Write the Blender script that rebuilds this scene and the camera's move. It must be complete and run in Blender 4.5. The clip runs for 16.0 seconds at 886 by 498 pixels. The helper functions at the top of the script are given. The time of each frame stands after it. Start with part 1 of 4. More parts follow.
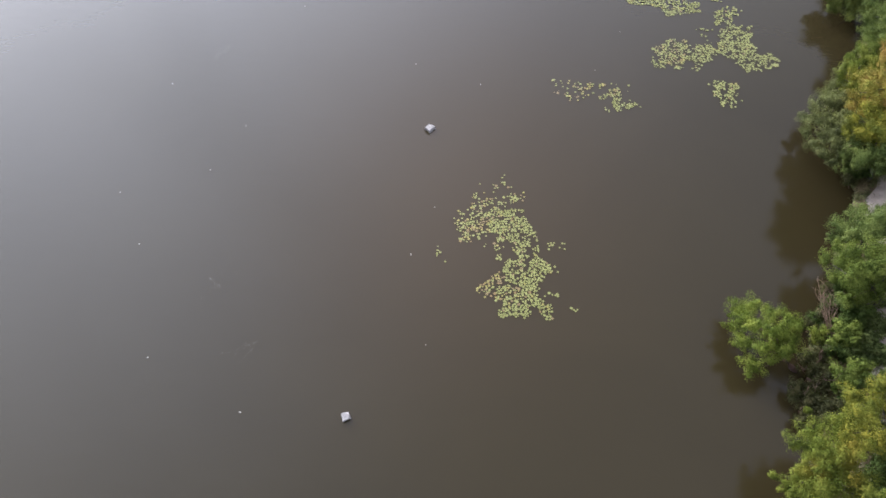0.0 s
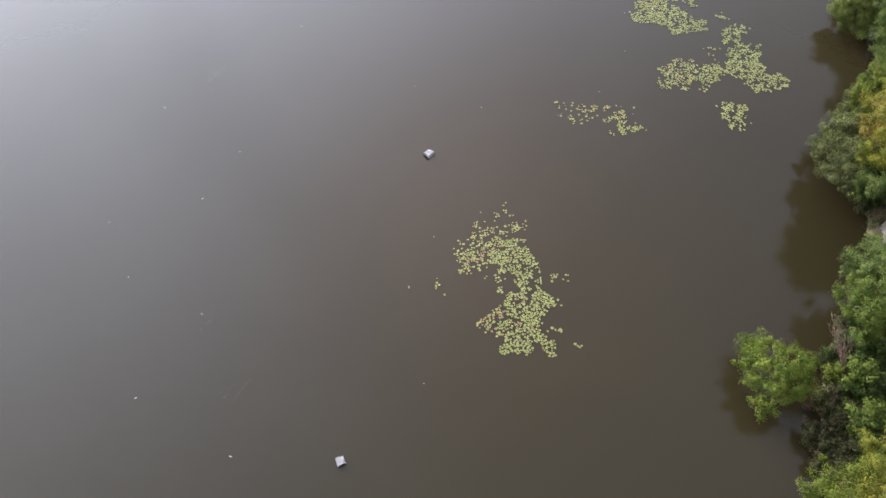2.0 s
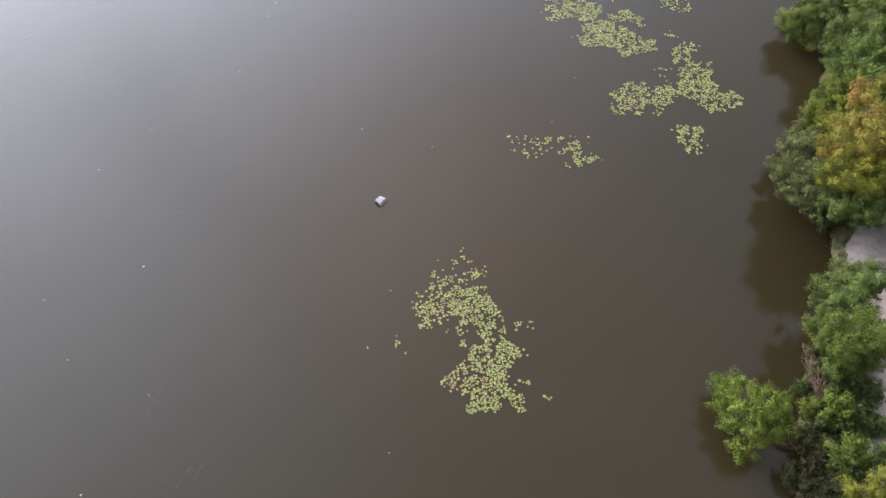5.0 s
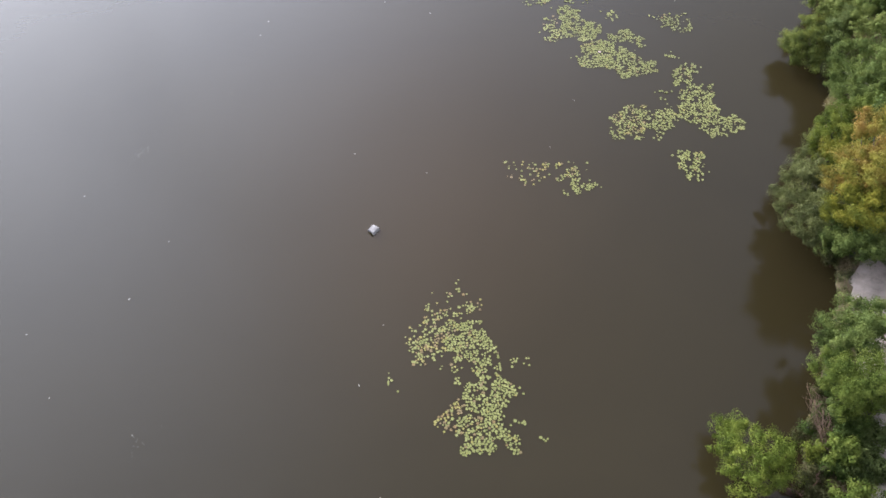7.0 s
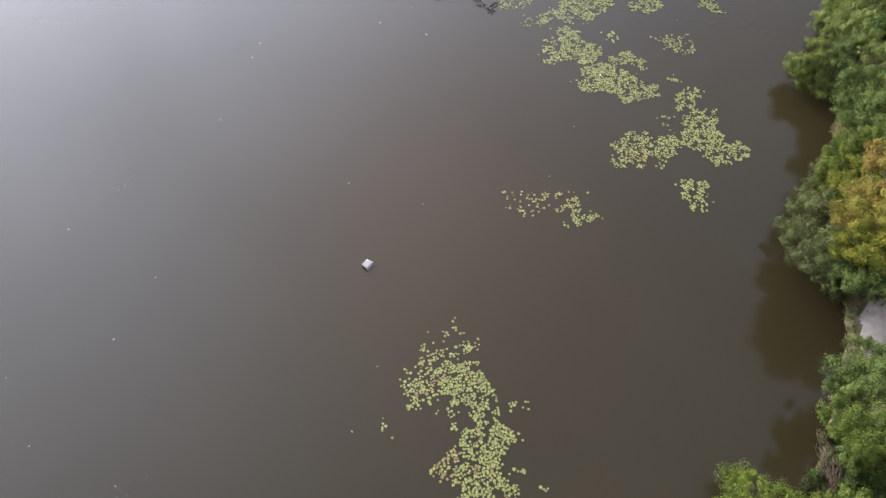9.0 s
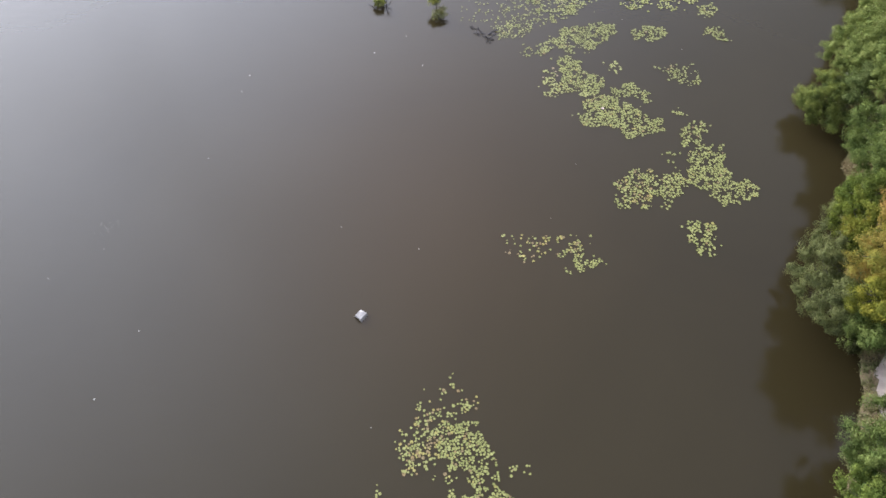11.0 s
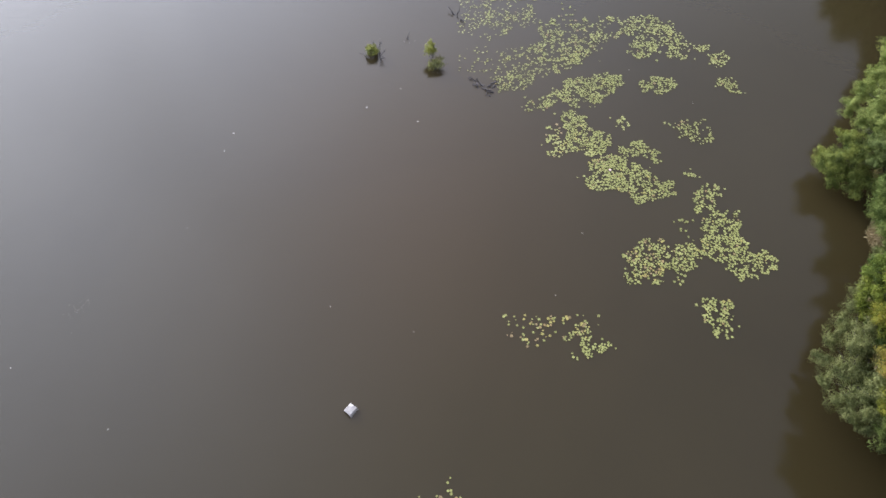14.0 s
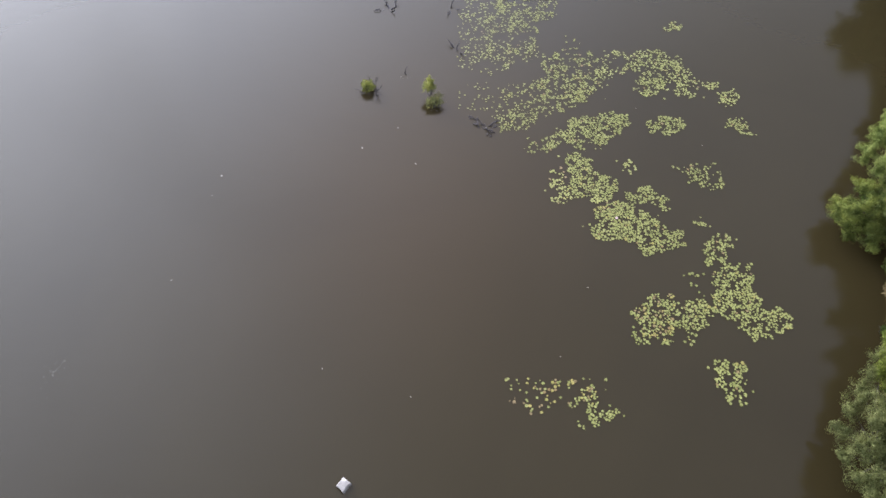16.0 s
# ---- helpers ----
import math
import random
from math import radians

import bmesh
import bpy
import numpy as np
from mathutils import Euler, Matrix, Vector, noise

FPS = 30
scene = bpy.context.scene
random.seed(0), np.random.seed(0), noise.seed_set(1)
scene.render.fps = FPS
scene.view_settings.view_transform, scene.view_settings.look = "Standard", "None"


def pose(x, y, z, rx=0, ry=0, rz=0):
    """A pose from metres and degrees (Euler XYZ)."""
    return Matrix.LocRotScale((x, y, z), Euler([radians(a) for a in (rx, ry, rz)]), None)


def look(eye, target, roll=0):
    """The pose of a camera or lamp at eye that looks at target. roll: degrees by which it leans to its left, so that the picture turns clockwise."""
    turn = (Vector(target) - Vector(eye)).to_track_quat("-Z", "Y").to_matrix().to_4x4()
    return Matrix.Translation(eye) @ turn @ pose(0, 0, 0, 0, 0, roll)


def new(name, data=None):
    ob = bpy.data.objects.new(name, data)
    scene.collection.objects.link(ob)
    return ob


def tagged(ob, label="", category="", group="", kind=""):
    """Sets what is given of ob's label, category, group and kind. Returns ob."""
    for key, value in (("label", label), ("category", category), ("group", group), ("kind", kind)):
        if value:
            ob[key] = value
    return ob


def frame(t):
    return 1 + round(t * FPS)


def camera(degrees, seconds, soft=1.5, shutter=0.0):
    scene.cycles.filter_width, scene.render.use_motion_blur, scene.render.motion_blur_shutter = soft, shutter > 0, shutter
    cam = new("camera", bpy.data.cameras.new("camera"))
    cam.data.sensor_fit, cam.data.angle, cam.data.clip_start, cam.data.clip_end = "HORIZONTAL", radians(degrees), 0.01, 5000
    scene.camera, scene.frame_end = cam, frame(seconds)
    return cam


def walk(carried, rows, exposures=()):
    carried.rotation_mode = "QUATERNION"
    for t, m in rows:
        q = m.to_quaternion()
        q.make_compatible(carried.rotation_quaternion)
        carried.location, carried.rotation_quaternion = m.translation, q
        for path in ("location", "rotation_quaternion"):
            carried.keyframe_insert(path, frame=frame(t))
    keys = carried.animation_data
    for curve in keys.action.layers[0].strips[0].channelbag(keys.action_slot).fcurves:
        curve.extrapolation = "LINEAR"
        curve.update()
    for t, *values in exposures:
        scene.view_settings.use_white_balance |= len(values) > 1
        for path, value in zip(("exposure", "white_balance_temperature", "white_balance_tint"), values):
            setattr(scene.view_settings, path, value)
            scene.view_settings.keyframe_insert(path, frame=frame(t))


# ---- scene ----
cam = camera(60.9, 16.0, 1.5)
PATH = [
    (0, (0.087, 0.244, 32.655), (0.142, 1.391, 31.017), 4.1),
    (0.5, (0.157, 0.735, 32.587), (0.207, 1.882, 30.949), 3.9),
    (1, (0.217, 1.278, 32.503), (0.265, 2.426, 30.866), 3.7),
    (1.5, (0.271, 1.788, 32.46), (0.318, 2.937, 30.823), 3.6),
    (2, (0.343, 2.273, 32.457), (0.386, 3.424, 30.823), 3.5),
    (2.5, (0.432, 2.745, 32.458), (0.474, 3.9, 30.826), 3.3),
    (3, (0.524, 3.269, 32.479), (0.565, 4.424, 30.847), 3.3),
    (3.5, (0.661, 3.78, 32.466), (0.707, 4.939, 30.836), 3.3),
    (3.6, (0.686, 3.88, 32.471), (0.737, 5.039, 30.842), 3.3),
    (3.8, (0.735, 4.079, 32.482), (0.806, 5.238, 30.853), 3.2),
    (4, (0.784, 4.279, 32.492), (0.873, 5.437, 30.864), 3.1),
    (4.2, (0.848, 4.452, 32.497), (0.953, 5.612, 30.871), 2.8),
    (4.45, (0.899, 4.698, 32.519), (1.023, 5.855, 30.892), 2.85),
    (4.7, (0.951, 4.944, 32.54), (1.077, 6.1, 30.913), 2.85),
    (6.5, (1.32, 6.716, 32.695), (1.447, 7.869, 31.066), 3.0),
    (7, (1.4, 7.227, 32.699), (1.528, 8.381, 31.07), 3.1),
    (7.5, (1.485, 7.777, 32.724), (1.613, 8.929, 31.094), 3.1),
    (8, (1.531, 8.311, 32.735), (1.661, 9.462, 31.104), 3.2),
    (8.5, (1.574, 8.883, 32.711), (1.706, 10.034, 31.081), 3.3),
    (9, (1.603, 9.516, 32.732), (1.738, 10.667, 31.103), 3.4),
    (9.2, (1.617, 9.794, 32.738), (1.753, 10.942, 31.106), 3.5),
    (11.5, (1.996, 13.449, 32.853), (2.135, 14.597, 31.221), 3.4),
    (12, (2.069, 14.287, 32.867), (2.209, 15.434, 31.234), 3.5),
    (12.5, (2.124, 15.057, 32.868), (2.265, 16.204, 31.235), 3.6),
    (13, (2.182, 15.858, 32.831), (2.325, 17.007, 31.2), 3.7),
    (13.5, (2.199, 16.703, 32.775), (2.345, 17.852, 31.145), 3.8),
    (14, (2.21, 17.564, 32.731), (2.36, 18.715, 31.102), 3.9),
    (14.5, (2.215, 18.443, 32.714), (2.369, 19.593, 31.085), 4.1),
    (15, (2.193, 19.396, 32.711), (2.353, 20.543, 31.081), 4.5),
    (15.5, (2.155, 20.279, 32.715), (2.32, 21.426, 31.084), 4.9),
    (16, (2.106, 21.137, 32.71), (2.277, 22.283, 31.08), 5.2),
]
walk(cam, [(t, look(eye, target, roll)) for t, eye, target, roll in PATH])

# ---- light: misty low sun behind thin cloud ----
SUN_AZ, SUN_EL = -40.0, 17.0          # degrees from +y towards +x, and above the horizon
SUN_DIR = Vector((math.sin(radians(SUN_AZ)) * math.cos(radians(SUN_EL)), math.cos(radians(SUN_AZ)) * math.cos(radians(SUN_EL)), math.sin(radians(SUN_EL))))
SKY_BASE, SKY_GLOW = 1.1, 13.4


class Nodes:
    """Short calls for building a node tree."""

    def __init__(self, tree):
        self.tree = tree
        tree.nodes.clear()

    def add(self, kind, values=(), **settings):
        n = self.tree.nodes.new(kind)
        for k, v in settings.items():
            setattr(n, k, v)
        for k, v in dict(values).items():
            if isinstance(v, bpy.types.NodeSocket):
                self.tree.links.new(v, n.inputs[k])
            else:
                n.inputs[k].default_value = v
        return n

    def math(self, op, a, b=0.0, c=0.0):
        return self.add("ShaderNodeMath", {0: a, 1: b, 2: c}, operation=op).outputs[0]

    def noise(self, vector, scale, detail=4.0, rough=0.55, dist=0.0):
        return self.add("ShaderNodeTexNoise", {"Vector": vector, "Scale": scale, "Detail": detail, "Roughness": rough, "Distortion": dist}).outputs[0]

    def ramp(self, fac, stops):
        n = self.add("ShaderNodeValToRGB", {0: fac})
        el = n.color_ramp.elements
        while len(el) < len(stops):
            el.new(0.5)
        for e, (p, c) in zip(el, stops):
            e.position, e.color = p, (*c, 1) if len(c) == 3 else c
        return n.outputs[0]

    def mix(self, fac, a, b, blend="MIX"):
        n = self.add("ShaderNodeMix", data_type="RGBA", blend_type=blend)
        for i, v in ((0, fac), (6, a), (7, b)):
            if isinstance(v, bpy.types.NodeSocket):
                self.tree.links.new(v, n.inputs[i])
            else:
                n.inputs[i].default_value = v if i == 0 else (*v, 1)
        return n.outputs[2]


def build_world():
    w = bpy.data.worlds.new("sky")
    scene.world = w
    w.use_nodes = True
    n = Nodes(w.node_tree)
    way = n.add("ShaderNodeTexCoord").outputs["Generated"]
    sky = n.add("ShaderNodeTexSky", sky_type="NISHITA", sun_disc=False, sun_elevation=radians(SUN_EL), sun_rotation=radians(SUN_AZ), dust_density=4.0, air_density=1.2).outputs[0]
    sky = n.mix(1.0, sky, (0.1, 0.1, 0.1), "MULTIPLY")
    dot = n.add("ShaderNodeVectorMath", {0: way, 1: SUN_DIR}, operation="DOT_PRODUCT").outputs["Value"]
    glow = n.math("POWER", n.math("MAXIMUM", dot, 0.0), 3.7)
    cloud = n.noise(way, 2.6, 5.0, 0.5, 0.4)
    cloud = n.math("MULTIPLY_ADD", cloud, 0.5, 0.75)
    level = n.math("MULTIPLY", n.math("MULTIPLY_ADD", glow, SKY_GLOW, SKY_BASE), cloud)
    # Added sky patches: mirrored, they warm (drift), cool (thick) or dim (over) the water.
    bank = n.add("ShaderNodeVectorMath", {0: way, 1: Vector((0.07, 0.585, 0.81)).normalized()}, operation="DOT_PRODUCT").outputs["Value"]
    drift = n.math("POWER", n.math("MAXIMUM", bank, 0.0), 34.0)
    side = n.add("ShaderNodeVectorMath", {0: way, 1: Vector((0.5, 0.36, 0.79)).normalized()}, operation="DOT_PRODUCT").outputs["Value"]
    thick = n.math("POWER", n.math("MAXIMUM", side, 0.0), 7.0)
    level = n.math("MULTIPLY", level, n.math("MULTIPLY_ADD", thick, 0.05, 1.0))
    over = n.add("ShaderNodeVectorMath", {0: way, 1: Vector((-0.12, 0.26, 0.96)).normalized()}, operation="DOT_PRODUCT").outputs["Value"]
    level = n.math("MULTIPLY", level, n.math("MULTIPLY_ADD", n.math("POWER", n.math("MAXIMUM", over, 0.0), 16.0), -0.13, 1.0))
    tone = n.mix(thick, (0.9, 0.972, 1.22), (0.895, 0.98, 1.28))
    tone = n.mix(drift, tone, (1.155, 0.955, 1.06))
    tone = n.mix(n.math("MINIMUM", glow, 1.0), tone, (0.94, 0.985, 1.15))
    veil = n.add("ShaderNodeVectorMath", {0: tone, "Scale": level}, operation="SCALE").outputs[0]
    both = n.mix(0.88, sky, veil)
    bg = n.add("ShaderNodeBackground", {"Color": both, "Strength": 1.0})
    n.add("ShaderNodeOutputWorld", {"Surface": bg.outputs[0]})


build_world()
lamp = bpy.data.lights.new("sun", "SUN")
lamp.energy, lamp.angle, lamp.color = 3.0, radians(11), (1.0, 0.93, 0.82)
new("sun", lamp).matrix_world = look(SUN_DIR * 80, (0, 0, 0))
scene.view_settings.exposure = 0.0


# ---- materials ----
def material(name):
    m = bpy.data.materials.new(name)
    m.use_nodes = True
    n = Nodes(m.node_tree)
    return m, n


def finish(n, shader, bump=None):
    n.add("ShaderNodeOutputMaterial", {"Surface": shader})


def object_coords(n):
    return n.add("ShaderNodeTexCoord").outputs["Object"]


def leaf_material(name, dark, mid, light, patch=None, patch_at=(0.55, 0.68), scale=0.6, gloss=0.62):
    """Leaves: every leaf its own shade, whole boughs drifting in hue, with clump light and shadow partly put into the
    colour; patch tints some boughs.
    """
    # Deeper dark and lighter light ends paint clump shadows and highlights into the colour.
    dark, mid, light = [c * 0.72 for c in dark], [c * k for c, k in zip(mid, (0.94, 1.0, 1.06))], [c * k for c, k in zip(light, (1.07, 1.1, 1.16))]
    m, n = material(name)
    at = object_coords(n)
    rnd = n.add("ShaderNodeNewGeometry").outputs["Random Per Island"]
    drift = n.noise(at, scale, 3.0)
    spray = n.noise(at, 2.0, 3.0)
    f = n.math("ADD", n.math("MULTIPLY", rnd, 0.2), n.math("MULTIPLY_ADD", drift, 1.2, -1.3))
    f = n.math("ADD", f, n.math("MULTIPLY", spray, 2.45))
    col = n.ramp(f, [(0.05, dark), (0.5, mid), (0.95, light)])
    if patch:
        where = n.noise(at, scale * 0.8, 3.0, 0.6, 0.3)
        where = n.math("ADD", where, n.math("MULTIPLY_ADD", rnd, 0.02, -0.01))
        col = n.mix(n.ramp(where, [(patch_at[0], (0, 0, 0)), (patch_at[1], (1, 1, 1))]), col, patch)
    p = n.add("ShaderNodeBsdfPrincipled", {"Base Color": col, "Roughness": gloss, "IOR": 1.36, "Specular IOR Level": 0.12})
    tr = n.add("ShaderNodeBsdfTranslucent", {"Color": n.mix(0.35, col, (0.16, 0.2, 0.02))})
    s = n.add("ShaderNodeMixShader", {0: 0.26, 1: p.outputs[0], 2: tr.outputs[0]})
    finish(n, s.outputs[0])
    return m


def rough_material(name, stops, scale, fine, bump=0.3, rough=0.9, size=0.02):
    """Bark, soil, gravel and stone: two scales of noise in colour and relief."""
    m, n = material(name)
    at = object_coords(n)
    big, small = n.noise(at, scale, 5.0, 0.6), n.noise(at, fine, 4.0, 0.6)
    f = n.math("ADD", n.math("MULTIPLY", big, 0.65), n.math("MULTIPLY", small, 0.35))
    col = n.ramp(f, stops)
    b = n.add("ShaderNodeBump", {"Height": n.math("ADD", small, big), "Strength": bump, "Distance": size})
    p = n.add("ShaderNodeBsdfPrincipled", {"Base Color": col, "Roughness": rough, "Normal": b.outputs[0]})
    finish(n, p.outputs[0])
    return m


def water_material():
    m, n = material("murky_lake_water")
    at = object_coords(n)
    silt = n.noise(at, 0.05, 4.0, 0.55, 0.5)
    col = n.ramp(silt, [(0.3, (0.0197, 0.0151, 0.0064)), (0.7, (0.025, 0.0192, 0.0081))])
    stretch = n.add("ShaderNodeMapping", {"Vector": at, "Rotation": (0, 0, 0.5), "Scale": (1.0, 1.7, 1.0)}).outputs[0]
    swell, fine = n.noise(stretch, 0.9, 2.0, 0.5), n.noise(stretch, 5.0, 3.0, 0.55)
    calm = n.noise(at, 0.035, 2.0)
    fine = n.math("MULTIPLY", fine, n.math("MULTIPLY_ADD", calm, 1.2, -0.2))
    h = n.math("ADD", swell, n.math("MULTIPLY", fine, 0.05))
    b = n.add("ShaderNodeBump", {"Height": h, "Strength": 1.0, "Distance": 0.005})
    p = n.add("ShaderNodeBsdfPrincipled", {"Base Color": col, "Roughness": 0.11, "IOR": 1.333, "Normal": b.outputs[0]})
    finish(n, p.outputs[0])
    return m


def pad_material(name, low, high, spot):
    m, n = material(name)
    at = object_coords(n)
    rnd = n.add("ShaderNodeObjectInfo").outputs["Random"]
    col = n.mix(rnd, low, high)
    col = n.mix(n.ramp(n.noise(at, 6.0, 3.0), [(0.55, (0, 0, 0)), (0.75, (0.7, 0.7, 0.7))]), col, spot)
    b = n.add("ShaderNodeBump", {"Height": n.noise(at, 14.0, 2.0), "Strength": 0.3, "Distance": 0.004})
    p = n.add("ShaderNodeBsdfPrincipled", {"Base Color": col, "Roughness": 0.45, "IOR": 1.4, "Specular IOR Level": 0.3, "Normal": b.outputs[0]})
    finish(n, p.outputs[0])
    return m


def ground_material():
    """Lake mud below the water line, worn earth at the edge, rough grass and litter further in."""
    m, n = material("bank_soil_and_grass")
    at = object_coords(n)
    soil = n.ramp(n.noise(at, 3.5, 8.0, 0.75), [(0.3, (0.085, 0.052, 0.032)), (0.7, (0.22, 0.15, 0.092))])
    grass = n.ramp(n.noise(at, 5.0, 8.0, 0.78), [(0.3, (0.04, 0.036, 0.017)), (0.7, (0.125, 0.105, 0.048))])
    f = n.ramp(n.noise(at, 0.6, 5.0, 0.6), [(0.42, (0, 0, 0)), (0.56, (1, 1, 1))])
    b = n.add("ShaderNodeBump", {"Height": n.noise(at, 12.0, 5.0, 0.7), "Strength": 0.8, "Distance": 0.06})
    p = n.add("ShaderNodeBsdfPrincipled", {"Base Color": n.mix(f, soil, grass), "Roughness": 0.95, "Normal": b.outputs[0]})
    finish(n, p.outputs[0])
    return m


M_WATER = water_material()
M_GROUND = ground_material()
M_PATH = rough_material("pale_gravel_path", [(0.36, (0.2, 0.165, 0.14)), (0.64, (0.4, 0.33, 0.285))], 1.6, 30.0, 0.5, 0.9, 0.01)
M_BARK = rough_material("grey_brown_bark", [(0.3, (0.018, 0.015, 0.011)), (0.7, (0.05, 0.04, 0.029))], 4.0, 25.0, 0.6, 0.9)
M_RED_BARK = rough_material("reddish_dead_wood", [(0.3, (0.045, 0.024, 0.016)), (0.7, (0.12, 0.064, 0.042))], 4.0, 25.0, 0.6, 0.9)
M_DEAD = rough_material("bleached_dead_wood", [(0.3, (0.07, 0.042, 0.027)), (0.7, (0.2, 0.128, 0.082))], 5.0, 30.0, 0.5, 0.85)
M_WET = rough_material("wet_dark_wood", [(0.3, (0.016, 0.014, 0.016)), (0.7, (0.05, 0.043, 0.047))], 5.0, 30.0, 0.5, 0.8)
M_STONE = rough_material("pale_grey_boulder", [(0.35, (0.19, 0.178, 0.168)), (0.65, (0.36, 0.338, 0.318))], 3.0, 22.0, 0.5, 0.85, 0.02)
M_PALE = rough_material("dry_pale_scrap", [(0.3, (0.18, 0.168, 0.13)), (0.7, (0.33, 0.315, 0.265))], 8.0, 40.0, 0.2, 0.7)
M_PAD = pad_material("green_lily_pad", (0.15, 0.16, 0.046), (0.234, 0.239, 0.08), (0.193, 0.179, 0.058))
M_PAD_YELLOW = pad_material("yellow_lily_pad", (0.2, 0.185, 0.05), (0.265, 0.23, 0.07), (0.2, 0.12, 0.04))
M_PAD_BROWN = pad_material("browned_lily_pad", (0.145, 0.108, 0.046), (0.2, 0.15, 0.075), (0.11, 0.075, 0.03))
M_PAD_RED = pad_material("reddish_lily_pad", (0.16, 0.108, 0.044), (0.2, 0.146, 0.062), (0.13, 0.08, 0.03))
M_FLOWER = rough_material("pink_white_petal", [(0.3, (0.6, 0.4, 0.45)), (0.7, (0.75, 0.6, 0.65))], 8.0, 40.0, 0.1, 0.6)
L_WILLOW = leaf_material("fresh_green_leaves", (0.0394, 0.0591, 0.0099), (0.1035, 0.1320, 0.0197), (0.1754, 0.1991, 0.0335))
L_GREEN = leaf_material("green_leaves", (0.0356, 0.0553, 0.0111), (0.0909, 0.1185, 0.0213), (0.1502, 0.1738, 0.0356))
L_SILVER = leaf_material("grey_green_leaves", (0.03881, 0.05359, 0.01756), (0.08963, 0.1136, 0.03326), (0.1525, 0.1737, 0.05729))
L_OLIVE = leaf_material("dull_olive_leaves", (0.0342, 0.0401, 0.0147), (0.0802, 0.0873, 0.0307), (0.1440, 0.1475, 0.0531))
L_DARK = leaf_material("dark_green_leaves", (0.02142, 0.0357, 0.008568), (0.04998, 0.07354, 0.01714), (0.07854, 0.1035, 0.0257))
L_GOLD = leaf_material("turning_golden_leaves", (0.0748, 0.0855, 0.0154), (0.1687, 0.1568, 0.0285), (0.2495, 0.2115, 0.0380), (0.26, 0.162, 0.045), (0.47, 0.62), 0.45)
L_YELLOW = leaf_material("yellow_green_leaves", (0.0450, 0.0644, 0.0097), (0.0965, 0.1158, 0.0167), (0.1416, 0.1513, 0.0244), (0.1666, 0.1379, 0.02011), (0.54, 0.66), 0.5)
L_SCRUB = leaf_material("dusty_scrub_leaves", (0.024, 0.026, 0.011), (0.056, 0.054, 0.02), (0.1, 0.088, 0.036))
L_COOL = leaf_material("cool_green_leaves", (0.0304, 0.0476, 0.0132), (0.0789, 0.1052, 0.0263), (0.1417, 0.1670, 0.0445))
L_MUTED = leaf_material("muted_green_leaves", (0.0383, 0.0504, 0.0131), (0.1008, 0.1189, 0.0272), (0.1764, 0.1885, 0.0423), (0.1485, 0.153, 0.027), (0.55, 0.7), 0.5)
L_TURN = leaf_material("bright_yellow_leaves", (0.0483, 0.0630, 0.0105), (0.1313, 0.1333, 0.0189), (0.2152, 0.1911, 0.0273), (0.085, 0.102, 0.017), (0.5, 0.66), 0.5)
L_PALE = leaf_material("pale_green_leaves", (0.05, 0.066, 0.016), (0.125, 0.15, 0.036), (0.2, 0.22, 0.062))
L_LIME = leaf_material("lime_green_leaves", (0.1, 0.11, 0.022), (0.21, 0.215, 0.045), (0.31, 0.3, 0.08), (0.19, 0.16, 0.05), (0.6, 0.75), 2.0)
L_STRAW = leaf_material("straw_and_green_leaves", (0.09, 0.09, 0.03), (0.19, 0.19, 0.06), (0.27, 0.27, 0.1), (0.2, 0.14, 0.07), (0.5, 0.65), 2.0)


# ---- shared builders ----
def mesh_object(name, verts, faces, mat, parent=None, smooth=False):
    me = bpy.data.meshes.new(name)
    me.from_pydata([tuple(v) for v in verts], [], faces)
    me.materials.append(mat)
    if smooth:
        me.polygons.foreach_set("use_smooth", [True] * len(me.polygons))
    me.update()
    ob = new(name, me)
    ob.parent = parent
    return ob


def tube(points, radii, sides=7):
    """Vertices and faces of a tapered round limb along points."""
    verts, faces = [], []
    pts = [Vector(p) for p in points]
    for i, p in enumerate(pts):
        d = (pts[min(i + 1, len(pts) - 1)] - pts[max(i - 1, 0)]).normalized()
        a = d.orthogonal().normalized()
        b = d.cross(a)
        for k in range(sides):
            w = 2 * math.pi * k / sides
            verts.append(p + (a * math.cos(w) + b * math.sin(w)) * radii[i])
    for i in range(len(pts) - 1):
        for k in range(sides):
            j = (k + 1) % sides
            faces.append((i * sides + k, i * sides + j, (i + 1) * sides + j, (i + 1) * sides + k))
    faces.append(tuple(reversed(range(sides))))
    faces.append(tuple((len(pts) - 1) * sides + k for k in range(sides)))
    return verts, faces


def bent(rng, a, b, n=5, wobble=0.12):
    """Points of a crooked line from a to b."""
    a, b = Vector(a), Vector(b)
    size = (b - a).length * wobble
    out = []
    for i in range(n):
        f = i / (n - 1)
        p = a.lerp(b, f)
        if 0 < i < n - 1:
            p += Vector((rng.normal(), rng.normal(), rng.normal() * 0.5)) * size
        out.append(p)
    return out


